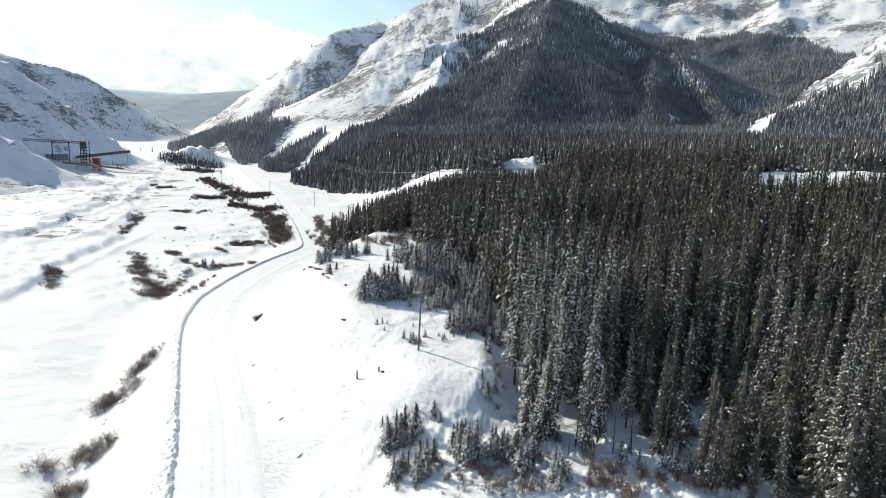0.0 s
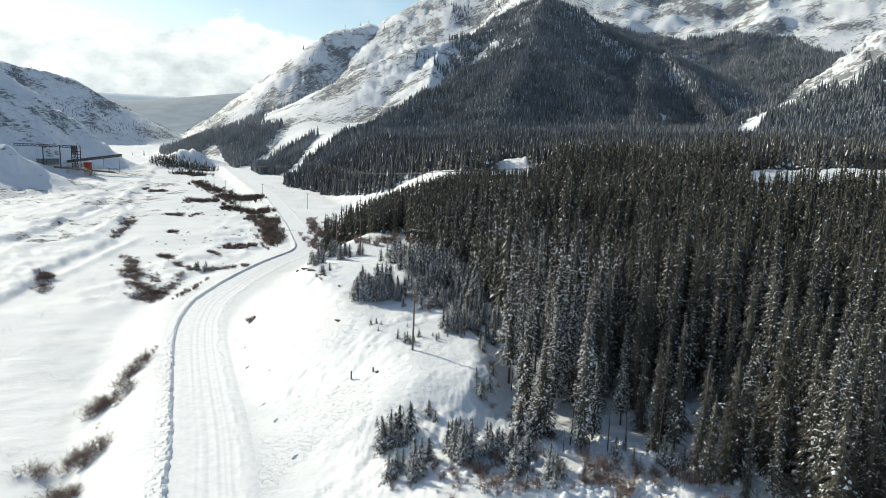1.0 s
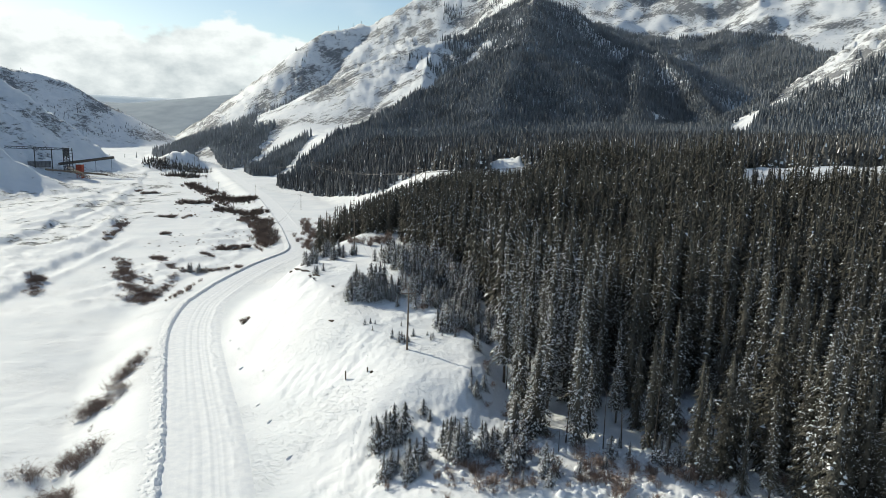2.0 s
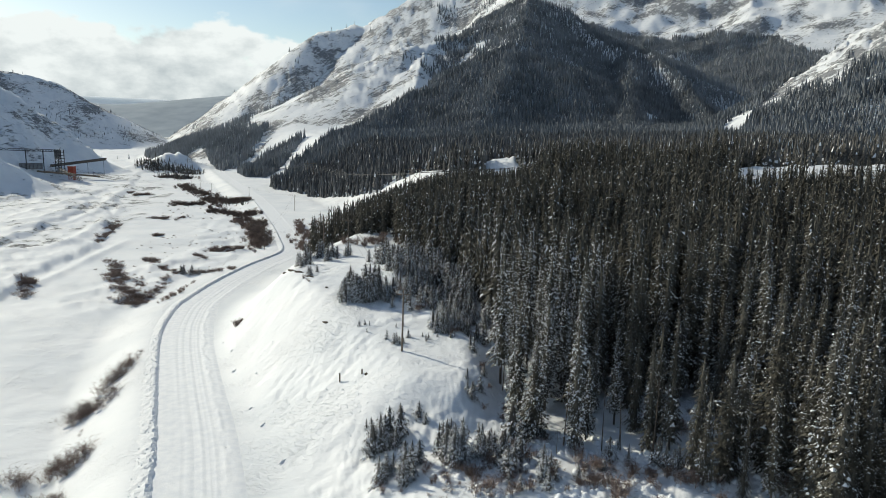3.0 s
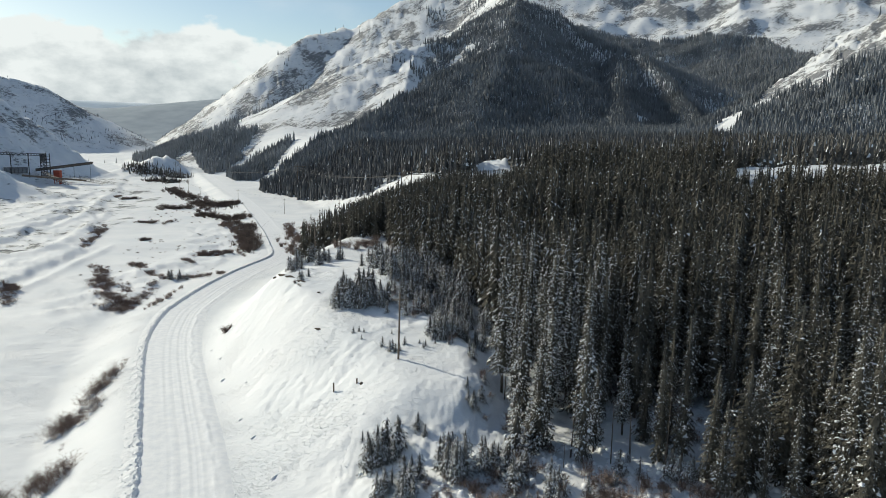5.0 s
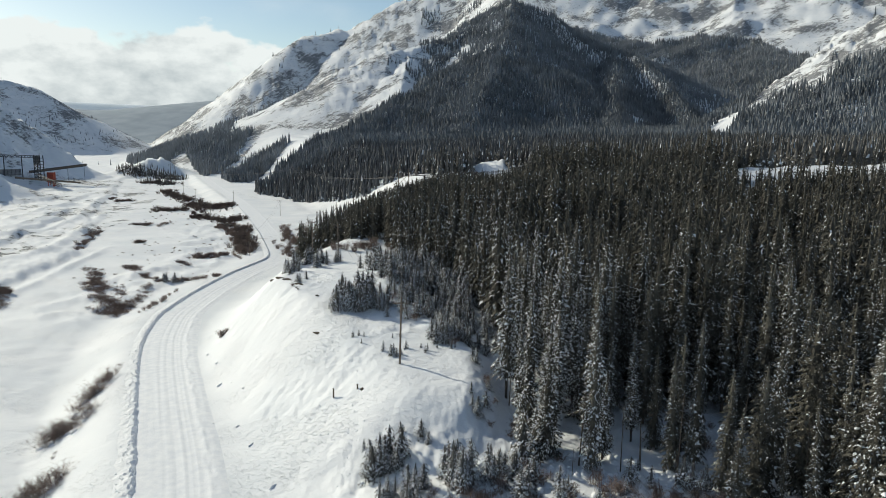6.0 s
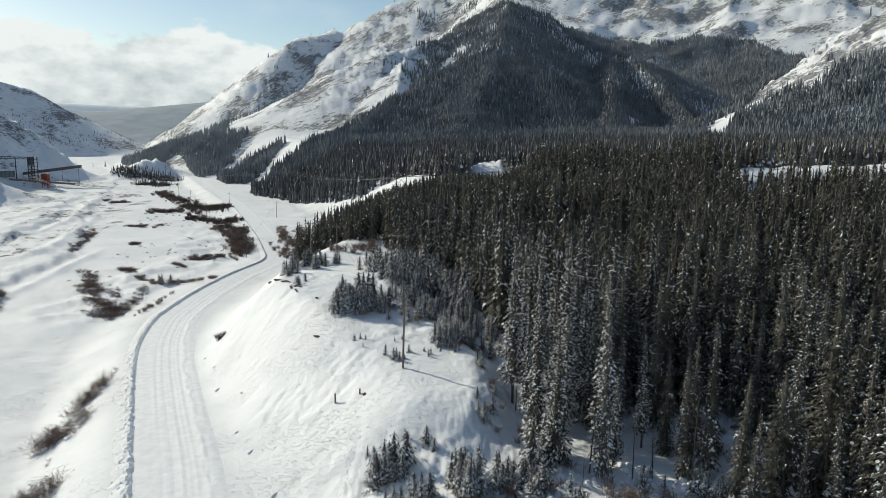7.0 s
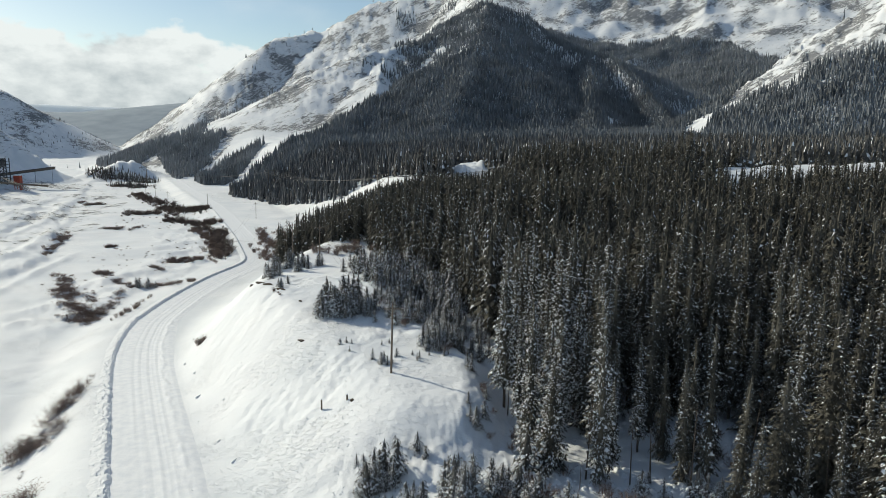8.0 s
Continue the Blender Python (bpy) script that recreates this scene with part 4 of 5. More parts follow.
def bushes():
    rg = np.random.RandomState(21)
    bank = [bush_thing("willow_bush", "bare brown willow bush on the snowy roadside bank", "bushes on the road bank", 2.1, 2.3, 40, 300 + k, 0.014) for k in range(5)]
    places = patch(rg, -63, 130, 2.2, 5.4, 18, 0.5, 1.15, -5) + patch(rg, -61.5, 116, 3.8, 5.8, 30, 0.4, 1.2) + patch(rg, -56, 96, 3.2, 3.6, 20, 0.5, 1.2) + \
        patch(rg, -62, 93, 2.4, 2.0, 6, 0.7, 1.1) + patch(rg, -53, 84, 3, 3, 12, 0.7, 1.2) + patch(rg, -64, 140, 0.6, 1.0, 1, 0.4, 0.5) + patch(rg, -59, 106, 1, 2, 2, 0.25, 0.4)
    scatter_copies(bank, places)
    bar = [bush_thing("willow_bush", "dark reddish willow bush on the snowy gravel bar", "willows on the gravel bars", 1.3, 2.2, 40, 320 + k, 0.016) for k in range(5)]
    places = stroke(rg, [(-134, 276), (-121, 252), (-114, 236), (-106, 222), (-99, 211)], 3.2, 90, 0.6, 1.5) + stroke(rg, [(-99, 213), (-94, 206), (-90, 201)], 4.5, 70, 0.7, 1.6) + \
        stroke(rg, [(-122, 279), (-114, 272), (-100, 249), (-92, 217), (-90, 204)], 2.6, 70, 0.5, 1.3) + stroke(rg, [(-113, 237), (-107, 236), (-98, 222)], 2.2, 30, 0.5, 1.2) + \
        stroke(rg, [(-97, 249), (-85, 250), (-77, 256)], 2.4, 40, 0.5, 1.1) + stroke(rg, [(-105, 290), (-99, 282)], 1.6, 16, 0.5, 1.1) + \
        stroke(rg, [(-106, 307), (-99, 309), (-91, 310)], 2.6, 50, 0.7, 1.5) + stroke(rg, [(-183, 429), (-172, 427)], 2.5, 26, 0.8, 1.6) + stroke(rg, [(-165, 418), (-165, 438)], 2.5, 14, 0.6, 1.2) + \
        stroke(rg, [(-149, 349), (-144, 353)], 2.2, 14, 0.7, 1.4) + stroke(rg, [(-194, 408), (-181, 374), (-169, 341), (-162, 319)], 2.6, 60, 0.7, 1.5) + \
        stroke(rg, [(-144, 232), (-138, 224), (-128, 206)], 2.6, 40, 0.7, 1.5) + stroke(rg, [(-275, 598), (-279, 617)], 3, 14, 1.0, 1.8) + stroke(rg, [(-262, 587), (-254, 598)], 3.5, 26, 1.1, 2.0) + \
        patch(rg, -118, 330, 24, 45, 46, 0.25, 0.6) + patch(rg, -160, 470, 34, 40, 40, 0.3, 0.8) + patch(rg, -108, 262, 24, 22, 26, 0.2, 0.5)
    places.sort(key=lambda q: math.hypot(q[0], q[1]))
    scatter_copies(bar, places[:200])
    v, f = twig_fan(1.3, 2.1, 52, 325, 0.022)
    joined_trees("willow_scrub", np.array(places[200:]), [(v, f, np.zeros(len(f), int))], "low reddish willow scrub on the snowy gravel bars", TWIG)
    side = [bush_thing("alder_bush", "bare brown alder bush beside the snowy road", "roadside alders", 2.2, 1.6, 44, 340 + k, 0.022, False) for k in range(5)]
    places = stroke(rg, [(-83, 197), (-82, 207), (-84, 226)], 1.4, 18, 0.4, 0.8) + stroke(rg, [(-107, 309), (-99, 310), (-94, 325)], 2.5, 14, 0.5, 0.9) + \
        stroke(rg, [(-126, 416), (-109, 381), (-91, 335), (-83, 300)], 4.5, 90, 0.8, 1.6) + stroke(rg, [(-112, 400), (-95, 355)], 4, 24, 0.9, 1.6) + \
        stroke(rg, [(-52, 270), (-54, 285), (-57, 305), (-63, 345)], 3.5, 70, 0.9, 1.6) + patch(rg, -46.3, 152.5, 0.7, 0.7, 5, 0.45, 0.75) + patch(rg, -29, 140, 2.5, 2.5, 4, 0.2, 0.4) + stroke(rg, [(-81, 390), (-72, 340), (-62, 300)], 5, 40, 0.8, 1.5) + patch(rg, -18, 190, 11, 5, 30, 0.6, 1.2)
    scatter_copies(side, places)
    scrub = np.array(stroke(rg, [(-86, 402), (-76, 372), (-62, 330), (-54, 295), (-47, 262)], 5, 110, 0.7, 1.4) + stroke(rg, [(-76, 402), (-64, 365), (-50, 320), (-42, 280)], 5, 90, 0.8, 1.5))
    v, f = twig_fan(2.2, 1.8, 40, 345, 0.024)
    joined_trees("alder_scrub", scrub, [(v, f, np.zeros(len(f), int))], "brown leafless alder scrub between the road and the forest", TWIG)
    # dark thickets farther up the valley, too many to count
    pts = []
    for line, width, n in (([(-270, 712), (-240, 655), (-205, 592)], 8, 230), ([(-193, 556), (-170, 540), (-147, 524)], 6, 250), ([(-162, 472), (-140, 455), (-119, 438)], 5, 150),
                           ([(-203, 513), (-180, 516)], 6, 70), ([(-133, 429), (-109, 399), (-95, 350), (-83, 316)], 7, 150), ([(-340, 834), (-302, 819)], 12, 160), ([(-200, 600), (-165, 500)], 9, 80),
                           ([(-421, 960), (-380, 935), (-335, 930)], 10, 160)):
        pts += stroke(rg, line, width, n, 0.6, 1.5)
    pts = np.array(pts)
    v, f = twig_fan(2.6, 2.4, 26, 360, 0.055)
    joined_trees("willow_thicket", pts, [(v, f, np.zeros(len(f), int))], "dark leafless willow thickets across the valley floor", THICKET)
    firs = np.array(stroke(rg, [(-421, 960), (-385, 940), (-350, 930), (-325, 915)], 10, 330, 0.35, 0.75) + stroke(rg, [(-342, 834), (-302, 820)], 8, 90, 0.35, 0.7) +
                    stroke(rg, [(-330, 850), (-300, 790)], 6, 26, 0.25, 0.5) + stroke(rg, [(-164, 520), (-140, 505)], 4, 16, 0.2, 0.4) + stroke(rg, [(-236, 860), (-226, 850)], 3, 12, 0.4, 0.7))
    joined_trees("spruce_stand", firs, [cone_template(12.0, 140 + k, 5, 4, 0.03) for k in range(5)], "dark stand of spruces on the snowy valley floor", FROSTED)
    low = [bush_thing("forest_shrub", "grey leafless shrub in the snow at the forest edge", "shrubs at the forest edge", 1.5, 1.1, 28, 380 + k, 0.016) for k in range(4)]
    places = patch(rg, 9, 72, 9, 7, 40, 0.6, 1.3) + patch(rg, 22, 68, 9, 5, 40, 0.7, 1.5) + patch(rg, 1, 70, 5, 4, 10, 0.5, 1.0) + \
        patch(rg, 30, 82, 5, 5, 12, 0.8, 1.5) + patch(rg, 7, 90, 3, 7, 8, 0.5, 1.0) + patch(rg, 42, 68, 8, 4, 12, 0.9, 1.5) + patch(rg, -4, 132, 7, 14, 40, 0.5, 1.1) + patch(rg, 2, 72, 9, 5, 30, 0.4, 1.0) + patch(rg, 1, 112, 3, 7, 14, 0.5, 1.0)
    scatter_copies(low, places)


bushes()


# ---- young spruces on and round the hill ----
def young_spruces():
    rg = np.random.RandomState(33)
    kinds = [tree_thing("young_spruce", 5.0, 200 + k, 520, 0.50 + 0.06 * k, "small young spruce loaded with snow on the hill", "young spruces on the hill",
                        0.30, 0.02, 1.25, 0.75, FROSTED) for k in range(5)]
    places = patch(rg, -6.5, 80.5, 2.4, 2.2, 17, 0.4, 0.9) + [(-2.7, 83.3, 0.5, 0), (-1.8, 82.0, 0.35, 1), (-9.5, 84, 0.3, 2), (-5.2, 84.5, 0.3, 2.5)] + \
        patch(rg, 1.2, 75, 2.0, 2.0, 12, 0.6, 1.05) + patch(rg, -4, 73.5, 3.0, 2.4, 18, 0.3, 0.75) + patch(rg, 6, 77, 2.4, 5, 9, 0.4, 0.9) + patch(rg, 9, 70, 6, 4, 8, 0.3, 0.7) + patch(rg, 17, 72, 10, 5, 18, 0.25, 0.75) + \
        patch(rg, -15.5, 127.5, 3.6, 4.6, 44, 0.5, 1.2) + patch(rg, -5, 128, 7, 10, 64, 0.4, 0.95) + patch(rg, -6, 148, 6.5, 8, 56, 0.6, 1.3) + patch(rg, 0.8, 111, 3.5, 6, 34, 0.35, 0.9) + patch(rg, 3, 134, 2.6, 15, 50, 0.45, 1.1) + patch(rg, -15, 165, 3.5, 8, 18, 0.5, 1.1) + \
        patch(rg, -29, 172, 6, 5, 22, 0.4, 0.9) + patch(rg, -33, 160, 2.5, 5, 9, 0.4, 0.9) + patch(rg, -28, 146, 1.5, 3, 5, 0.2, 0.4) + \
        patch(rg, -7, 104, 2.5, 1.5, 6, 0.22, 0.42) + patch(rg, -2, 104, 4, 2, 6, 0.15, 0.3) + patch(rg, -10, 111, 4, 3, 6, 0.15, 0.35) + \
        patch(rg, 4.5, 94, 1.5, 8, 9, 0.25, 0.55) + patch(rg, -93, 247, 5, 3, 9, 0.5, 0.8) + \
        patch(rg, 10, 81, 2, 4, 5, 0.8, 1.2) + patch(rg, 6, 118, 4, 12, 34, 0.4, 0.9) + patch(rg, 4, 140, 5, 12, 40, 0.5, 1.3) + patch(rg, -5, 160, 6, 10, 44, 0.6, 1.4)
    places.sort(key=lambda q: math.hypot(q[0], q[1]))
    scatter_copies(kinds, places[:280])
    thicket = []
    for k in range(4):
        (v, f), (sv, sf), _ = spruce(5.0, 220 + k, 420, 0.55, 0.27, 0.02, 1.45, True, 0.75)
        thicket.append((np.concatenate([v, sv]), np.concatenate([f, sf + len(v)]), np.concatenate([np.zeros(len(f), int), np.ones(len(sf), int)])))
    joined_trees("young_spruce_thicket", np.array(places[280:]), thicket, "thicket of young spruces dusted with snow beyond the hill", FROSTED)
    # snow-buried shrubs and deadfall in the dip below the hill
    V, F = [], []
    spots = patch(rg, 12, 73, 13, 8, 260, 0.5, 1.3) + patch(rg, 28, 72, 12, 8, 130, 0.5, 1.3)
    ground = land(np.array([q[0] for q in spots]), np.array([q[1] for q in spots]))
    for (x, y, k, turn), z in zip(spots, ground):
        v, f = snow_heap(0.5 * k, 0.36 * k, rg.randint(9999))
        F.append(f + len(V) * len(v))
        V.append(v + np.array([x, y, z - 0.05]))
    hummocks = new("snow_hummocks", mesh_data("snow_hummocks", np.concatenate(V), np.concatenate(F), [TREE_SNOW], smooth=True))
    tagged(hummocks, "hummocks of snow over buried shrubs and deadfall", "snow", kind="stuff")
    # bare dead stems at the forest edge
    def dead(name, h, seed):
        ob = new(name)
        tagged(ob, "dead bare grey tree trunk leaning at the forest edge", "tree", "dead trunks", "thing")
        bm, r2 = bmesh.new(), random.Random(seed)
        add_rod(bm, (0, 0, -0.3), (h * 0.06, 0.1, h), 0.13, 0.02, 7)
        part("trunk", bm, BARK, ob)
        for k in range(7):
            a, z = r2.random() * 6.28, h * (0.45 + 0.5 * r2.random())
            c = Vector((h * 0.06 * z / h, 0.1 * z / h, z))
            part("branch", rod(c, c + Vector((math.cos(a), math.sin(a), 0.5)) * (0.5 + 0.7 * r2.random()), 0.03, 0.006, 5), BARK, ob)
        return ob
    stems = [dead("dead_tree", 11.0, 5), dead("dead_tree", 8.0, 6)]
    scatter_copies(stems, [(14.8, 77.6, 1.0, 0.2), (13.6, 75.2, 0.4, 1.2), (24, 73, 0.9, 0.3), (17.5, 86, 1.0, 0.1), (39.5, 72, 0.9, 0.2), (41.5, 74, 0.8, 0.4), (33, 79, 0.8, 0.1), (8.6, 92, 0.7, 0.6), (-14, 193, 0.8, 0.6), (11, 79, 0.5, 2.0), (19, 76, 0.7, 1.0), (21.3, 76.5, 0.8, 2.2), (26, 76, 0.6, 0.9), (29, 71, 0.7, 1.8), (36, 70, 0.8, 2.6), (44, 70, 0.9, 1.1), (9.5, 86, 0.5, 1.5), (12, 84, 0.5, 0.4)])


young_spruces()


# ---- power line ----
def utility_pole(x, y, height, arm_z, arm, turn, label, lean=0.0):
    ob = new("utility_pole")
    tagged(ob, label, "utility pole", "wooden poles of the power line", "thing")
    ob.matrix_basis = Matrix.Translation((x, y, land_at(x, y))) @ Matrix.Rotation(radians(turn), 4, "Z") @ Matrix.Rotation(radians(lean), 4, "Y")
    part("pole", rod((0, 0, -0.8), (0, 0, height), 0.16, 0.10, 10), POLE_WOOD, ob)
    crossarm = part("crossarm", box((arm, 0.12, 0.14), Matrix.Translation((0, 0.12, arm_z)), 0.01), POLE_WOOD, ob)
    for s in (-1, 1):
        part("brace", rod((s * arm * 0.3, 0.14, arm_z), (0, 0.14, arm_z - 0.7), 0.025, sides=6), STEEL, ob)
    for k in (-0.46, 0.0, 0.46):
        part("insulator", rod((k * arm, 0.12, arm_z + 0.05) if k else (0, 0, height), (k * arm, 0.12, arm_z + 0.33) if k else (0, 0, height + 0.28), 0.06, 0.035, 8), SHED, crossarm if k else ob, "grey porcelain insulator")
    return [ob.matrix_basis @ Vector(p) for p in ((-0.46 * arm, 0.12, arm_z + 0.33), (0, 0, height + 0.28), (0.46 * arm, 0.12, arm_z + 0.33))]


def power_cable(a, b, sag, r):
    bm = bmesh.new()
    n = 24
    prev = None
    for i in range(n + 1):
        t = i / n
        c = a.lerp(b, t) - Vector((0, 0, sag * 4 * t * (1 - t)))
        ring = [bm.verts.new(c + Vector((0, math.cos(q) * r, math.sin(q) * r)) if abs(b.x - a.x) > abs(b.y - a.y) else c + Vector((math.cos(q) * r, 0, math.sin(q) * r)))
                for q in (0, 2.09, 4.19)]
        if prev:
            for k in range(3):
                bm.faces.new((prev[k], prev[(k + 1) % 3], ring[(k + 1) % 3], ring[k]))
        prev = ring
    ob = part("power_cable", bm, DARK_STEEL)
    tagged(ob, "thin dark overhead cable slung between poles", "cable", "overhead cables", "thing")


def h_frame(x, y, height, turn):
    ob = new("transmission_tower")
    tagged(ob, "tall wooden H-frame transmission tower at the forest edge", "power pylon", "transmission towers", "thing")
    ob.matrix_basis = Matrix.Translation((x, y, land_at(x, y))) @ Matrix.Rotation(radians(turn), 4, "Z")
    for s in (-1, 1):
        part("pole", rod((s * 2.6, 0, -1), (s * 2.6, 0, height), 0.26, 0.17, 9), POLE_WOOD, ob)
    crossarm = part("crossarm", box((11.0, 0.22, 0.3), Matrix.Translation((0, 0.2, height - 2.2)), 0.02), POLE_WOOD, ob)
    for s in (-1, 1):
        part("brace", rod((s * 2.6, 0, height - 2.6), (-s * 2.6, 0, height - 7.5), 0.09, sides=6), POLE_WOOD, ob)
    for k in (-5.2, 0, 5.2):
        part("insulator", rod((k, 0.2, height - 2.3), (k, 0.2, height - 3.6), 0.09, 0.09, 7), SHED, crossarm, "grey insulator string")
    return [ob.matrix_basis @ Vector((k, 0.2, height - 3.6)) for k in (-5.2, 0, 5.2)]


def power_lines():
    wood = "weathered wooden utility pole with crossarm on snow"
    near = utility_pole(-6.0, 99.6, 9.6, 8.7, 2.3, 8, "weathered wooden utility pole with crossarm on the snowy hill", 1.0)
    corner = utility_pole(-24.5, 174, 9.4, 8.8, 2.2, 20, wood)
    second = utility_pole(-32.7, 185.5, 9.2, 8.6, 2.0, 20, wood)
    road_a = utility_pole(-80.8, 307, 9.0, 8.4, 2.0, 10, "wooden utility pole standing beside the snowy road")
    road_b = utility_pole(-101, 463, 10.5, 9.8, 2.0, 10, "wooden utility pole standing beside the snowy road")
    row = [utility_pole(x, y, 10.0, 9.2, 2.0, 25, "distant wooden utility pole in the valley") for x, y in
           ((-151.8, 536), (-152.6, 482.8), (-203, 603), (-233.6, 661.6), (-269, 735))]
    for a, b, sag in ((near, corner, 2.0), (corner, second, 0.2), (second, road_a, 2.5), (road_a, road_b, 3.0), (road_b, row[0], 1.5), (row[1], row[2], 2), (row[2], row[3], 1), (row[3], row[4], 1.2)):
        for p, q in zip(a, b):
            power_cable(p, q, sag, 0.012)
    for k, (dx, dy) in enumerate(((6.5, -6), (8.0, -5), (7.2, -8.5))):
        top = corner[1] - Vector((0, 0, 0.5 + 0.4 * k))
        foot = Vector((-24.5 + dx, 174 + dy, land_at(-24.5 + dx, 174 + dy)))
        power_cable(top, foot, 0.0, 0.022)
    t1, t2 = h_frame(-121, 622, 23, 28), h_frame(-15, 330, 13.5, 28)
    t0, t3 = h_frame(-330, 900, 22, 20), h_frame(196, 462, 15, -35)
    for a, b, sag in ((t0, t1, 7), (t1, t2, 4), (t2, t3, 4)):
        for p, q in zip(a, b):
            power_cable(p, q, sag, 0.07)


power_lines()


def wooden_post(x, y, h, label):
    ob = new("wooden_post")
    tagged(ob, label, "post", kind="thing")
    ob.matrix_basis = Matrix.Translation((x, y, land_at(x, y))) @ Matrix.Rotation(0.3, 4, "Z")
    part("shaft", box((0.2, 0.2, h + 0.5), Matrix.Translation((0, 0, h / 2 - 0.25)), 0.02), POLE_WOOD, ob)
    part("snow_cap", box((0.22, 0.22, 0.07), Matrix.Translation((0, 0, h + 0.03)), 0.025), TREE_SNOW, ob, "small cap of snow")


wooden_post(-15.0, 97.5, 1.35, "short weathered wooden marker post in the snow")
wooden_post(-11.6, 96.5, 0.7, "low broken wooden stump beside the snow drift")


# ---- bare earth and clods ----
def lump(name, x, y, size, seed, material, label, category, flat=0.6, turn=0.0):
    bm = bmesh.new()
    bmesh.ops.create_icosphere(bm, subdivisions=3, radius=1.0)
    for v in bm.verts:
        k = 1 + 0.5 * noise.noise(v.co * 1.6 + Vector((seed, 0, 0))) + 0.2 * noise.noise(v.co * 4.5 + Vector((0, seed, 0)))
        v.co = Vector((v.co.x * size[0], v.co.y * size[1], v.co.z * size[2])) * k
    ob = part(name, bm, material)
    ob.matrix_basis = Matrix.Translation((x, y, land_at(x, y))) @ Matrix.Rotation(turn, 4, "Z")
    return tagged(ob, label, category, kind="thing")


for i, (x, y, sx, sy, sz) in enumerate(((-33.5, 151, 1.5, 0.35, 0.3), (-31.4, 147.5, 1.3, 0.3, 0.28), (-28.0, 142, 1.0, 0.3, 0.25),
                                        (-20.4, 117.5, 0.8, 0.25, 0.2), (-23, 133, 0.4, 0.2, 0.2), (-36.5, 156, 0.5, 0.3, 0.3), (-10.9, 95.8, 0.28, 0.2, 0.25))):
    lump("earth_clod", x, y, (sx, sy, sz), i * 3.7, EARTH, "dark bare earth broken out of the snowy slope", "earth", turn=-0.6)


for i, (x, y, size) in enumerate(((-20.4, 84.3, 1.0), (-26.4, 97.2, 0.8), (-30.3, 104.8, 0.6), (-39.0, 124.7, 0.9), (-43.3, 137.2, 0.7), (-47.8, 145.8, 0.6), (-33.0, 118.0, 0.5))):
    lump("snow_lip", x, y, (0.75 * size, 0.12 * size, 0.2 * size), 40 + i * 2.3, SNOW, "wind-cut lip of snow standing on the slope", "snow", turn=1.05)


lump("snow_pile", -118, 618, (7.5, 4.0, 4.2), 5.1, SNOW, "heap of ploughed snow beside the road junction", "snow")
lump("snow_pile", -96, 580, (4.0, 2.5, 1.8), 9.4, SNOW, "low heap of ploughed snow below the pit bank", "snow")


def clods():
    """Small lumps thrown up by the plough along the road and on the slope."""
    rg = np.random.RandomState(44)
    lumps = []
    def octa(x, y, r):
        lumps.append((x, y, r))
    for _ in range(1300):
        y = 62 + rg.rand() ** 1.3 * 130
        octa(float(road_x(y)) + 3.9 + abs(rg.randn()) * 0.9, y, 0.07 + 0.12 * rg.rand() ** 2)
    for (xa, ya), (xb, yb), wide, count in (((-35.7, 124.3), (-30.2, 123.5), 1.0, 34), ((-21.7, 108.4), (-18.5, 111.2), 1.2, 40), ((-17.8, 96.3), (-13.1, 95.9), 1.0, 44),
                                            ((-16.2, 86.3), (-14.0, 90.7), 1.0, 46), ((-14.9, 101.7), (-18.2, 108.9), 1.3, 36), ((-10.7, 93.8), (-11.8, 79.7), 0.5, 60)):
        for _ in range(count):
            t = rg.rand()
            octa(xa + (xb - xa) * t + rg.randn() * wide, ya + (yb - ya) * t + rg.randn() * wide, 0.05 + 0.10 * rg.rand() ** 2)
    for _ in range(200):
        y = 62 + rg.rand() * 90
        octa(float(road_x(y)) - 6.4 - abs(rg.randn()) * 1.0, y, 0.07 + 0.12 * rg.rand())
    x, y, r = np.array(lumps).T
    u, zr = x - road_x(y), road_z(y)
    z = np.where(u > 0, np.maximum(land(x, y), zr + 0.03), zr + np.interp(u, [-8.6, -7.6, -6.8, -6.1], [-0.3, 0.02, 0.26, 0.46])) + r * 0.2
    corner = np.array([(1, 0, 0), (0, 1, 0), (-1, 0, 0), (0, -1, 0), (0, 0, 0.5), (0, 0, -1)])
    faces = np.array([(k, (k + 1) % 4, 4) for k in range(4)] + [((k + 1) % 4, k, 5) for k in range(4)])
    V = (np.stack([x, y, z], 1)[:, None] + corner[None] * r[:, None, None]).reshape(-1, 3)
    F = (np.arange(len(x))[:, None, None] * 6 + faces[None]).reshape(-1, 3)
    ob = new("snow_clods", mesh_data("snow_clods", V, F, [BERM]))
    tagged(ob, "small lumps of ploughed snow strewn beside the road", "snow", kind="stuff")


clods()


# ---- quarry conveyor works on the far side of the valley ----
def truss(bm, a, b, w, h):
    a, b = Vector(a), Vector(b)
    n = max(3, int((b - a).length / (h * 1.2)))
    side = (b - a).cross(Vector((0, 0, 1))).normalized() * w / 2
    up = Vector((0, 0, h))
    for s in (-1, 1):
        for z in (0, 1):
            add_rod(bm, a + side * s + up * z, b + side * s + up * z, 0.22, sides=4)
        for k in range(n):
            p, q = a.lerp(b, k / n) + side * s, a.lerp(b, (k + 1) / n) + side * s
            add_rod(bm, p + up * (k % 2), q + up * ((k + 1) % 2), 0.15, sides=4)
    return bm


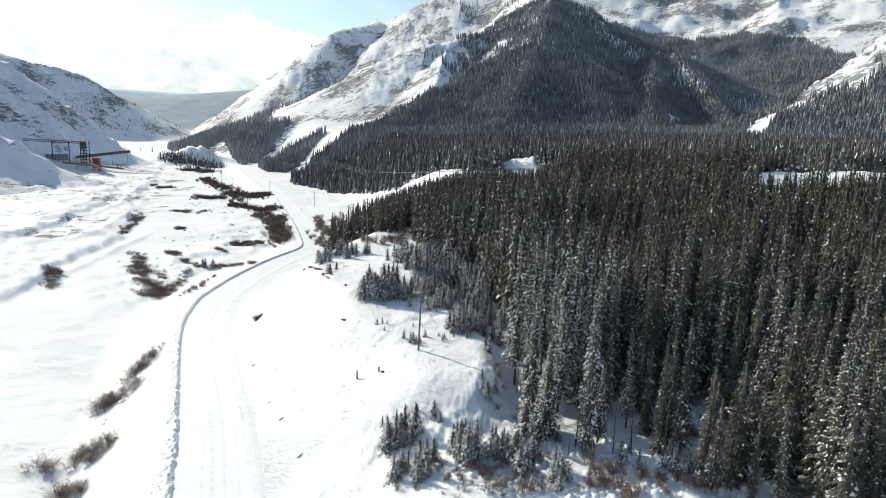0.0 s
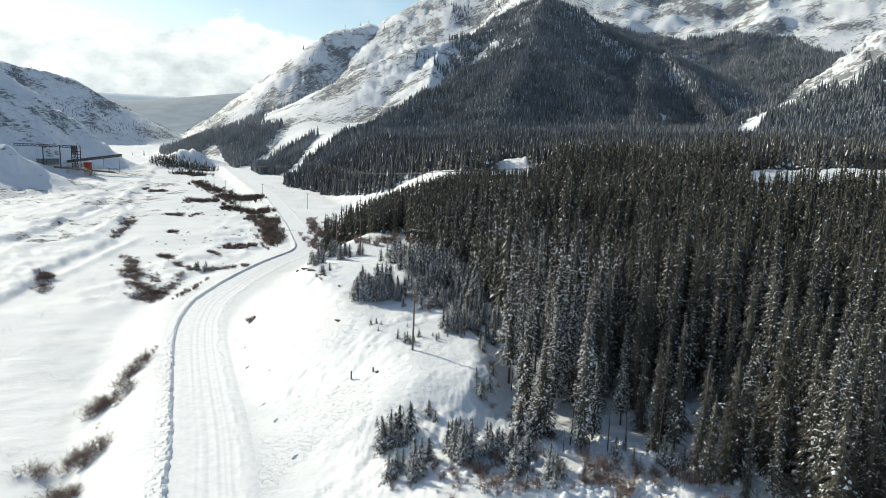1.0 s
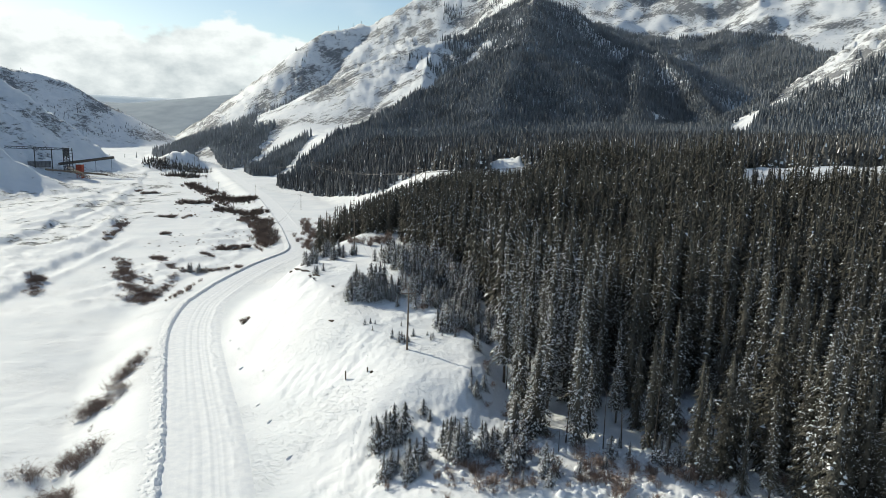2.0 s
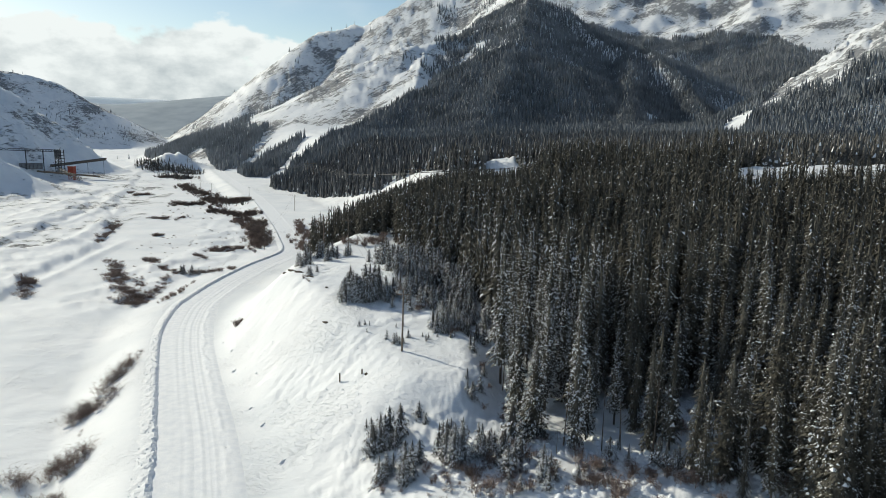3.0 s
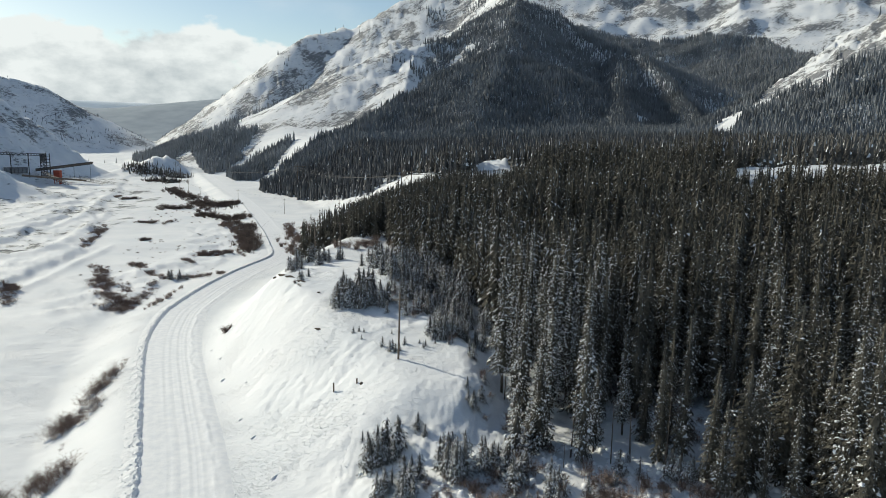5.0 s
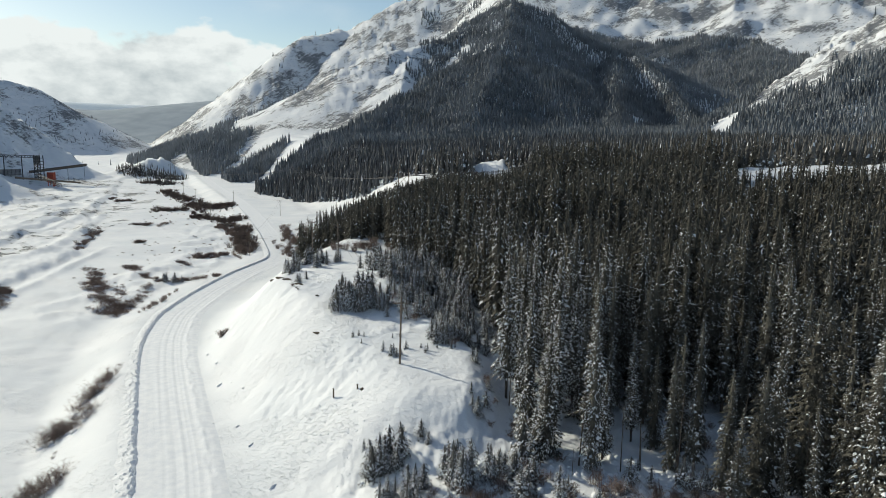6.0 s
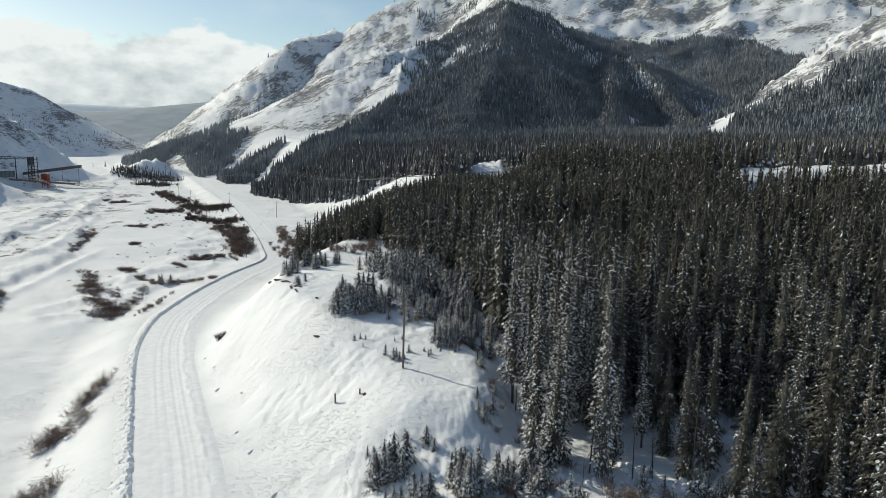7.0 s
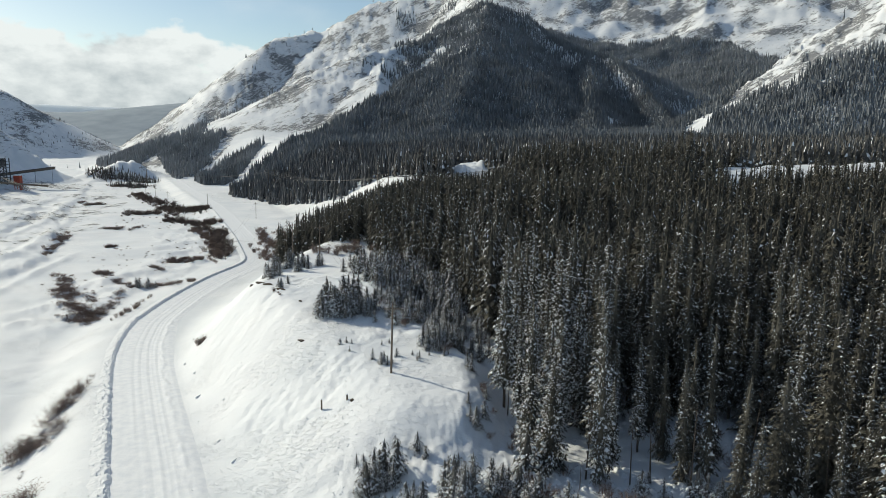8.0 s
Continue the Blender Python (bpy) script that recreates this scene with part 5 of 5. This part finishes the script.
def conveyor_works():
    ob = new("conveyor_trestle")
    tagged(ob, "long grey steel conveyor trestle on the snowy slope", "conveyor", kind="thing")
    part("gallery", truss(bmesh.new(), (-437, 679, 22.2), (-392, 712, 19.8), 2.2, 1.9), DARK_STEEL, ob)
    for t in (0.45, 0.72):
        x, y = -437 + 45 * t, 679 + 33 * t
        part("leg", rod((x, y, land_at(x, y) - 1), (x, y, 22), 0.45, sides=6), DARK_STEEL, ob)
    ob = new("transfer_tower")
    tagged(ob, "dark steel lattice transfer tower among the snow", "tower", kind="thing")
    z0 = land_at(-395, 715)
    for sx in (-3, 3):
        for sy in (-3, 3):
            part("column", box((0.6, 0.6, 22.5 - z0), Matrix.Translation((-395 + sx, 715 + sy, (22.5 + z0) / 2 - 0.5))), DARK_STEEL, ob)
    for z in np.arange(z0 + 3, 22, 3.2):
        part("platform", box((6.8, 6.8, 0.35), Matrix.Translation((-395, 715, float(z)))), DARK_STEEL, ob)
        part("brace", rod((-398, 711.9, float(z)), (-392, 711.9, float(z) + 3.2), 0.2, sides=5), DARK_STEEL, ob)
        part("brace", rod((-392, 711.8, float(z)), (-398, 711.8, float(z) + 3.2), 0.2, sides=5), DARK_STEEL, ob)
    part("cladding", box((3.4, 5.6, 8.0), Matrix.Translation((-396.5, 715, 17.8)), 0.1), SHED, ob)
    ob = new("storage_shed")
    tagged(ob, "low grey clad shed beneath the conveyor", "shed", kind="thing")
    m = Matrix.Translation((-416, 700, land_at(-416, 700) + 2.6)) @ Matrix.Rotation(radians(36), 4, "Z")
    ob.matrix_basis = m
    part("wall", box((20, 7, 6.4), None, 0.1), SHED, ob)
    part("roof", box((20.8, 7.8, 0.5), Matrix.Translation((0, 0, 3.4)) @ Matrix.Rotation(radians(5), 4, "X"), 0.1), TREE_SNOW, ob, "snow-covered flat roof")
    for k in range(6):
        part("rib", box((0.3, 0.3, 6.2), Matrix.Translation((-8.5 + k * 3.4, -3.6, 0))), DARK_STEEL, ob)
    ob = new("conveyor")
    tagged(ob, "rusty brown covered conveyor rising across the snow", "conveyor", "quarry conveyors", "thing")
    part("gallery", truss(bmesh.new(), (-403, 712, 4.5), (-372, 765, 9.5), 2.4, 2.2), DARK_STEEL, ob)
    part("cover", box((62, 2.0, 1.5), Matrix.Translation((-387.5, 738.5, 8.2)) @ Matrix.Rotation(radians(59.7), 4, "Z") @ Matrix.Rotation(radians(-4.6), 4, "Y"), 0.3), POLE_WOOD, ob)
    for t in (0.35, 0.65, 0.95):
        x, y = -403 + 31 * t, 712 + 53 * t
        part("leg", rod((x, y, land_at(x, y) - 0.5), (x, y, 4.5 + 5 * t), 0.22, sides=6), STEEL, ob)
    ob = new("conveyor")
    tagged(ob, "dark loading conveyor slanting down to the yard", "conveyor", "quarry conveyors", "thing")
    part("gallery", truss(bmesh.new(), (-392, 705, 1.8), (-350, 668, -5.0), 2.6, 2.3), DARK_STEEL, ob)
    part("cover", box((56, 2.4, 1.7), Matrix.Translation((-371, 686.5, -0.2)) @ Matrix.Rotation(radians(-138.6), 4, "Z") @ Matrix.Rotation(radians(-6.9), 4, "Y"), 0.3), POLE_WOOD, ob)
    ob = new("hopper_tower")
    tagged(ob, "red painted steel hopper tower beside the conveyors", "hopper", kind="thing")
    z0 = land_at(-378, 705)
    part("body", box((6.0, 5.0, 9.5), Matrix.Translation((-378, 705, z0 + 9.0)), 0.25), RED_PAINT, ob)
    part("roof", box((6.6, 5.6, 0.7), Matrix.Translation((-378, 705, z0 + 14.0)), 0.15), TREE_SNOW, ob, "snow on the roof")
    for sx in (-2.4, 2.4):
        for sy in (-2, 2):
            part("leg", rod((-378 + sx, 705 + sy, z0 - 0.5), (-378 + sx, 705 + sy, z0 + 5), 0.4, sides=6), RED_PAINT, ob)
    part("chute", rod((-376, 703.5, z0 + 5), (-373, 700, z0 + 0.5), 1.2, 0.7, 8), RED_PAINT, ob)


conveyor_works()
